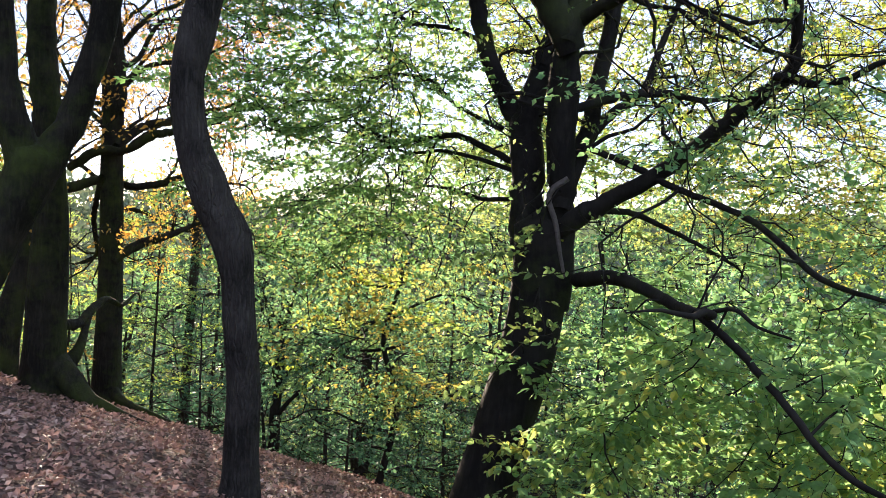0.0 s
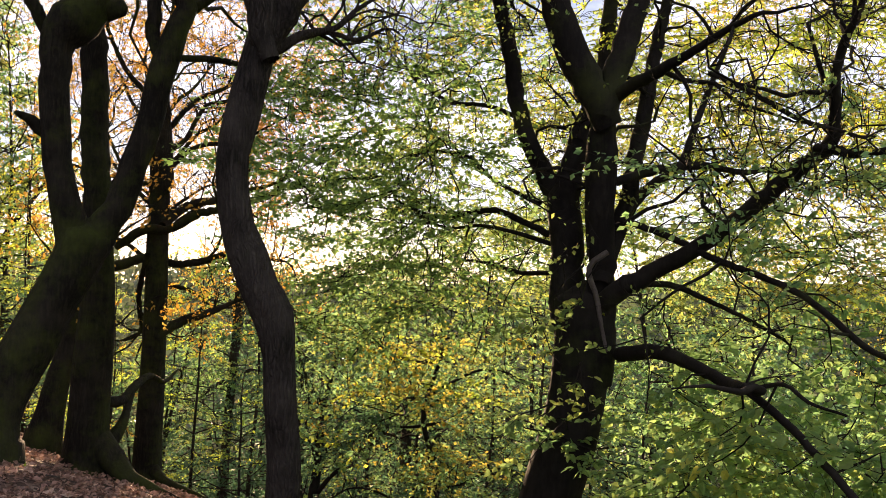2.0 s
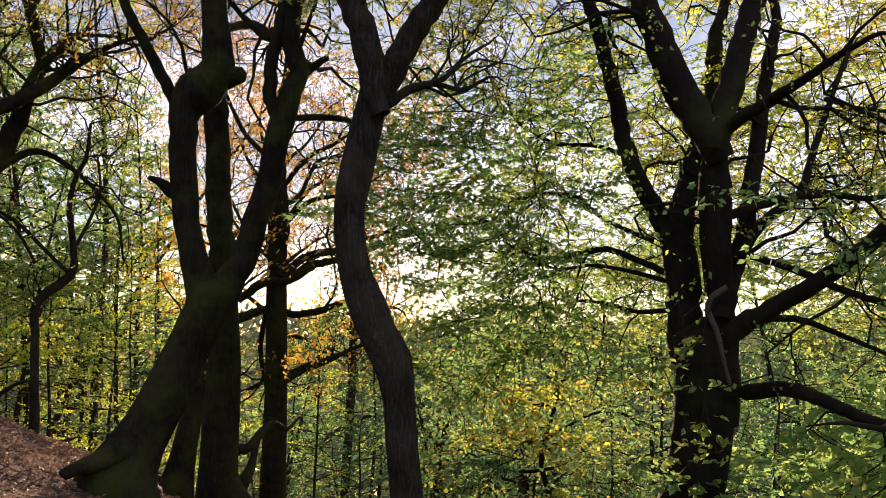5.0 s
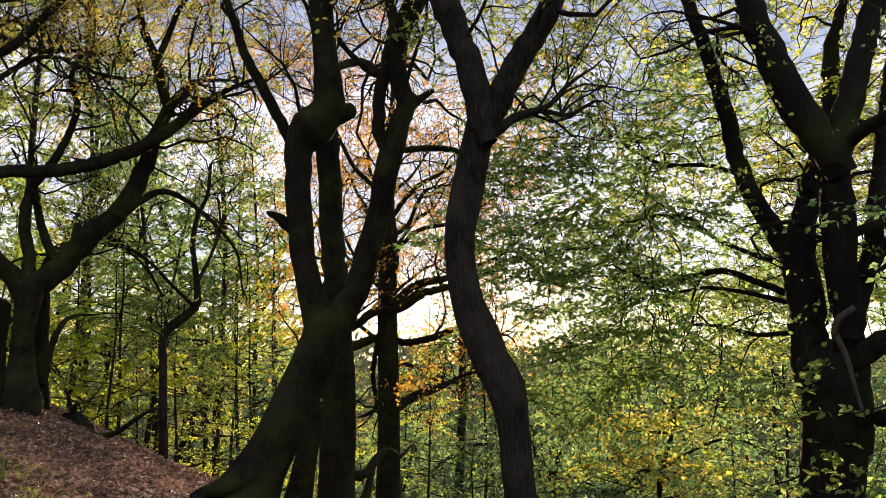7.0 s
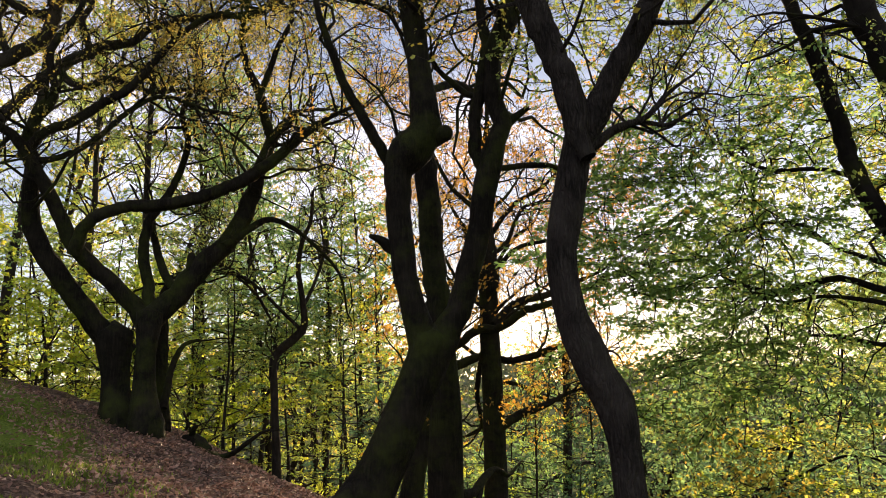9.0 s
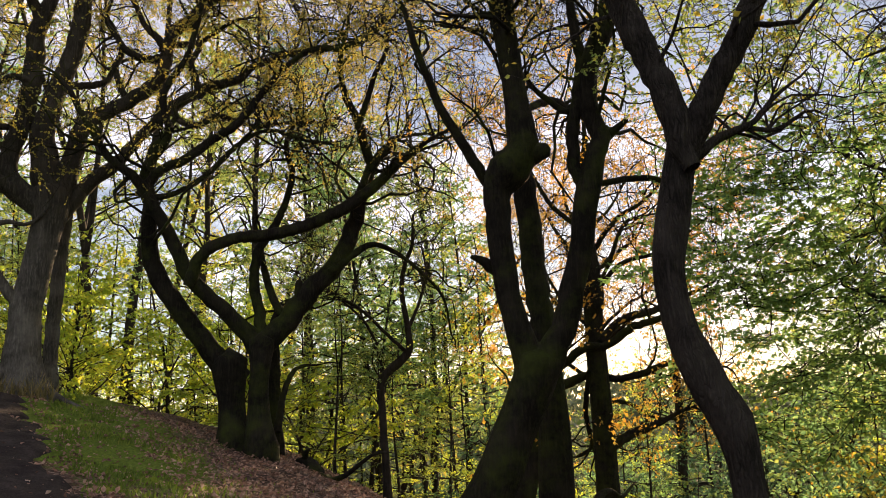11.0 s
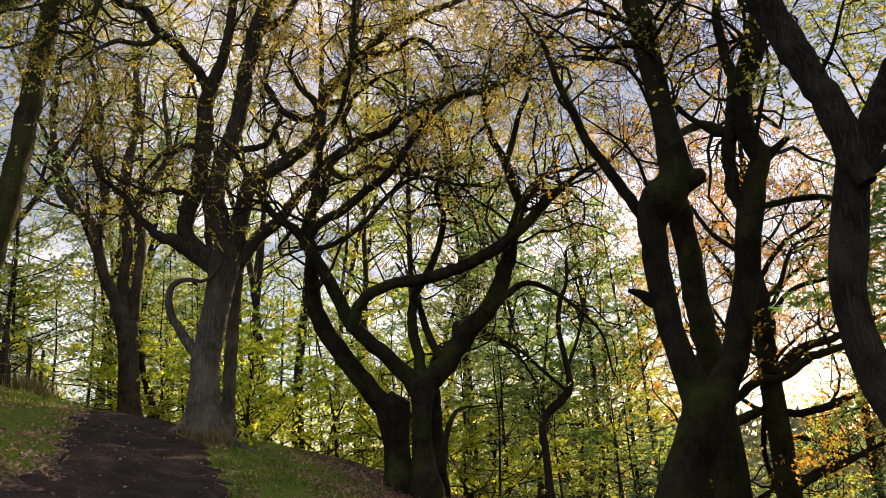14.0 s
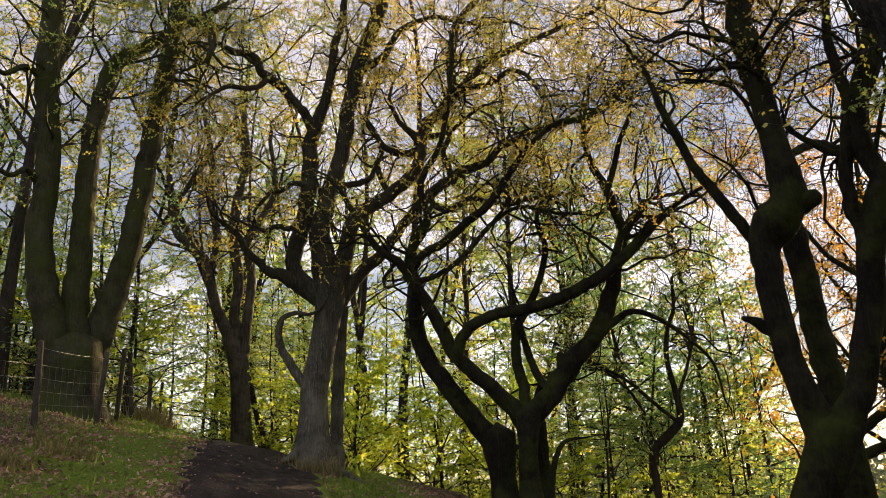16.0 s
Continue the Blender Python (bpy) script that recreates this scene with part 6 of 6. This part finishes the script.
def far_woods():
    """Tree tops of the valley and the far ridge, as leafy clumps."""
    rng = np.random.default_rng(31)
    pile = Pile()
    n = 2800
    a = np.radians(rng.uniform(-42, 55, n))
    d = 60 * (420 / 60) ** rng.uniform(0, 1, n)
    x, y = d * np.sin(a), d * np.cos(a)
    h = land(x, y)
    for k in range(n):
        m = 26
        s = 2.8 + d[k] * 0.014
        u = rng.normal(size=(m, 3))
        u /= np.linalg.norm(u, axis=1, keepdims=True)
        u *= rng.uniform(0.6, 1.0, (m, 1)) * np.array([s, s, s * 1.2])
        top = h[k] + rng.uniform(2, 7)
        leaves(pile, u + (x[k], y[k], top), u / s, rng, 0.5 + d[k] * 0.008, 3)
    return tagged(pile.link("far_woods", FAR_WOOD, smooth=False, label="distant autumn woodland across the valley", kind="stuff"), category="woods")


far_woods()


def hill_woods():
    """Thick woods beyond the footpath's rise: crowns of flat leafy layers, close together below and looser above."""
    rng = np.random.default_rng(36)
    for seed, leaf_mat, label, n in ((1, LEAF_DEEP, "thick green woodland beyond the rise", 620), (2, LEAF_YELLOW, "yellowing woodland crowns beyond the rise", 330)):
        pile = Pile()
        a, d = np.radians(rng.uniform(-104, -45, n)), rng.uniform(33, 47, n)
        x, y = d * np.sin(a), d * np.cos(a)
        crest = 9.0 + 3.5 * np.sin(a * 17 + seed) + 2.0 * np.sin(a * 41 + 2 * seed) - 4.0 * np.clip((np.degrees(a) + 60) / 15, 0, 1)
        up = crest * rng.uniform(0, 1, n) ** 1.25
        base = land(x, y)
        for k in range(n):
            m = 64
            u = rng.normal(size=(m, 3)) * (0.95, 0.95, 0.3)
            u[:, 2] -= 0.18 * np.hypot(u[:, 0], u[:, 1])
            leaves(pile, u + (x[k], y[k], base[k] + 0.4 + up[k]), rng.normal(size=(m, 3)) * (1, 1, 0.4), rng, 0.17, 4)
        tagged(pile.link("hill_woods", leaf_mat, smooth=False, label=label, kind="stuff"), category="woods")


hill_woods()


# ---- fence ----
def wire_rows(a, b, sag, r):
    u = np.linspace(0, 1, 6)[:, None]
    p = a * (1 - u) + b * u
    p[:, 2] -= sag * (4 * u * (1 - u))[:, 0]
    return np.hstack([p, np.full((6, 1), r)])


def build_fence():
    """A stock fence: rough round posts, strained plain wires and square netting below."""
    fence = tagged(new("fence"), "wire stock fence on weathered round posts along the bank", "fence")
    rng = np.random.default_rng(41)
    spots = [(-8.6, -1.1), (-10.0, 0.3), (-11.2, 1.55), (-12.3, 2.74), (-13.53, 3.93), (-14.9, 4.7), (-16.19, 5.43), (-17.97, 6.4), (-20.68, 7.69), (-23.4, 8.6), (-26.0, 9.2)]
    feet = [np.array([x, y, float(land(x, y))]) for x, y in spots]
    for f in feet:
        lean = np.array([rng.normal() * 0.05, rng.normal() * 0.05, 1.0])
        h = rng.uniform(1.15, 1.3)
        rows = np.array([(*(f + lean * h * u - np.array([0, 0, 0.3 * (u == 0)])), 0.046 - 0.007 * u) for u in np.linspace(0, 1, 7)])
        pile = Pile()
        tube(pile, rows, 9, 0.08, rng)
        pile.link("post", POST_WOOD, fence)
    for a, b in zip(feet[:-1], feet[1:]):
        for h in (0.12, 0.3, 0.48, 0.66, 0.84, 1.08):
            pile = Pile()
            up = np.array([0, 0, h])
            tube(pile, wire_rows(a + up, b + up, rng.uniform(0.005, 0.03), 0.0022), 4, cap=False)
            pile.link("wire", WIRE, fence)
    net = Pile()
    for a, b in zip(feet[:-1], feet[1:]):
        n = int(np.linalg.norm(b - a) / 0.16)
        for u in (np.arange(n) + 0.5) / n:
            p = a * (1 - u) + b * u
            tube(net, np.array([(p[0], p[1], p[2] + 0.1, 0.0012), (p[0], p[1], p[2] + 0.84, 0.0012)]), 3, cap=False)
    net.link("netting", WIRE, fence, kind="stuff")


build_fence()


# ---- fallen wood ----
def build_log():
    log = tagged(new("fallen_log"), "mossy rotting root stump and branch at the slope edge", "log")
    rng = np.random.default_rng(51)
    for name, rows in (("root_stump", [(-9.95, 10.6, 0.9, 0.10), (-9.62, 10.5, 0.98, 0.13), (-9.4, 10.45, 0.86, 0.14), (-9.2, 10.42, 0.7, 0.10), (-9.05, 10.4, 0.62, 0.06)]),
                       ("root_stump", [(-9.3, 10.5, 0.72, 0.09), (-9.1, 10.4, 0.74, 0.11), (-8.88, 10.35, 0.62, 0.12), (-8.68, 10.3, 0.5, 0.07)]),
                       ("broken_branch", [(-9.0, 10.4, 0.72, 0.045), (-8.75, 10.5, 0.8, 0.035), (-8.5, 10.6, 0.98, 0.028), (-8.25, 10.65, 1.12, 0.02), (-7.95, 10.7, 1.13, 0.01)]),
                       ("broken_branch", [(-9.5, 10.4, 1.1, 0.05), (-9.38, 10.3, 1.22, 0.03), (-9.2, 10.2, 1.24, 0.015)])):
        pile = Pile()
        tube(pile, smooth_path(rows, 0.07), 14, 0.34, rng)
        pile.link(name, BARK_MOSSY, log)


build_log()


def build_sticks():
    rng = np.random.default_rng(52)
    for _ in range(16):
        x, y = rng.uniform(-9, -0.5), rng.uniform(4.2, 9.5)
        if path_reach(np.array(x), np.array(y)) < 1.2:
            continue
        a, n = rng.uniform(0, 6.28), rng.uniform(0.25, 0.6)
        d = np.array([math.cos(a), math.sin(a)])
        rows = []
        for u in np.linspace(0, 1, 5):
            q = np.array([x, y]) + d * n * u + rng.normal(size=2) * 0.02
            rows.append((q[0], q[1], float(land(q[0], q[1])) + 0.03 + 0.05 * noise.noise((q[0] * 2.3, q[1] * 2.3, 0)), 0.008 - 0.005 * u))
        pile = Pile()
        tube(pile, np.array(rows), 6, 0.1, rng)
        tagged(pile.link("stick", DEAD_WOOD, label="pale dead stick lying on the leaf litter"), category="stick", group="fallen sticks")


build_sticks()


# ---- leaf litter and grass ----
def ground_z(x, y):
    z = land(x, y) - 0.07 * np.exp(-((path_reach(x, y) / 0.8) ** 2))
    return z + np.array([noise.noise((a * 2.3, b * 2.3, 0)) * 0.05 + noise.noise((a * 7, b * 7, 3)) * 0.02 for a, b in zip(x, y)])


def build_litter():
    rng = np.random.default_rng(61)
    n = 330000
    a, d = np.radians(rng.uniform(-180, 180, n)), 16.0 * rng.uniform(0.03, 1, n) ** 0.75
    ahead = ((a > -1.5) & (a < 0.3)) | (rng.uniform(size=n) < 0.06)
    x, y = d * np.sin(a), d * np.cos(a)
    pr = path_reach(x, y)
    keep = (rng.uniform(size=n) < np.where(pr < 0.7, 0.14, np.where(pr < 1.0, 0.35, np.where(pr < 1.35, 0.6, np.where(pr < 2.0, 0.22, 0.85))))) & (y < 14) & ahead & (rng.uniform(size=n) > 0.45 * np.exp(-(((x + 11.5) / 3.0) ** 2) - ((y - 7.4) / 2.4) ** 2))
    x, y = x[keep], y[keep]
    p = np.stack([x, y, ground_z(x, y) + rng.uniform(0.0, 0.025, len(x))], 1)
    d = rng.normal(size=p.shape)
    d[:, 2] *= 0.25
    pile = Pile()
    leaves(pile, p, d * 2, rng, 0.06, 4, -0.1, 0.6, 0.66)
    tagged(pile.link("leaf_litter", LITTER, smooth=False, label="fallen brown leaves strewn over the slope", kind="stuff"), category="leaves")


build_litter()


def blades(pile, x, y, h, rng):
    n = len(x)
    b = np.stack([x, y, ground_z(x, y) - 0.01], 1)
    a = rng.uniform(0, 6.28, n)
    s = np.stack([np.cos(a), np.sin(a), np.zeros(n)], 1) * (0.006 + 0.012 * rng.uniform(size=(n, 1)))
    bend = rng.normal(size=(n, 3)) * h[:, None] * 0.4
    bend[:, 2] = h
    v = np.stack([b - s, b + s, b + bend * 0.55 + s * 0.7 + np.array([0, 0, 0.0]), b + bend], 1)
    pile.add(v.reshape(-1, 3), np.arange(4 * n).reshape(-1, 4))


def build_grass():
    rng = np.random.default_rng(71)
    n = 190000
    x, y = rng.uniform(-22, -3.5, n), rng.uniform(-1.5, 11, n)
    pr = path_reach(x, y)
    side = (x + 10) * 0.47 + (y - 4.6) * 0.88
    patch = np.array([noise.noise((u * 0.9, v * 0.9, 5)) for u, v in zip(x, y)])
    want = np.where(side < 0, 0.16, np.exp(-(((pr - 1.6) / 1.0) ** 2))) * (pr > 1.0) * (patch > -0.1)
    keep = rng.uniform(size=n) < want
    x, y, pr, side = x[keep], y[keep], pr[keep], side[keep]
    near_fence = np.clip((-side - 1.0) / 2.5, 0, 1)
    h = rng.uniform(0.03, 0.08, len(x)) + near_fence * rng.uniform(0.0, 0.12, len(x))
    pile = Pile()
    blades(pile, x, y, h, rng)
    tagged(pile.link("grass", GRASS, smooth=False, label="short mossy turf and rough grass beside the footpath", kind="stuff"), category="grass")


build_grass()


def build_tufts():
    rng = np.random.default_rng(72)
    for cx, cy, n, h in ((-12.62, 7.12, 110, 0.34), (-12.58, 7.50, 170, 0.42), (-16.3, 5.7, 160, 0.4), (-17.6, 6.45, 200, 0.45), (-19.4, 7.3, 200, 0.45), (-9.3, 1.7, 160, 0.2), (-10.4, 2.6, 120, 0.2)):
        pile = Pile()
        blades(pile, cx + rng.normal(size=n) * 0.16, cy + rng.normal(size=n) * 0.16, h * rng.uniform(0.5, 1.1, n), rng)
        tagged(pile.link("grass_tuft", STRAW, smooth=False, label="dry straw-coloured grass tuft", kind="stuff"), category="grass", group="dry grass tufts")


build_tufts()
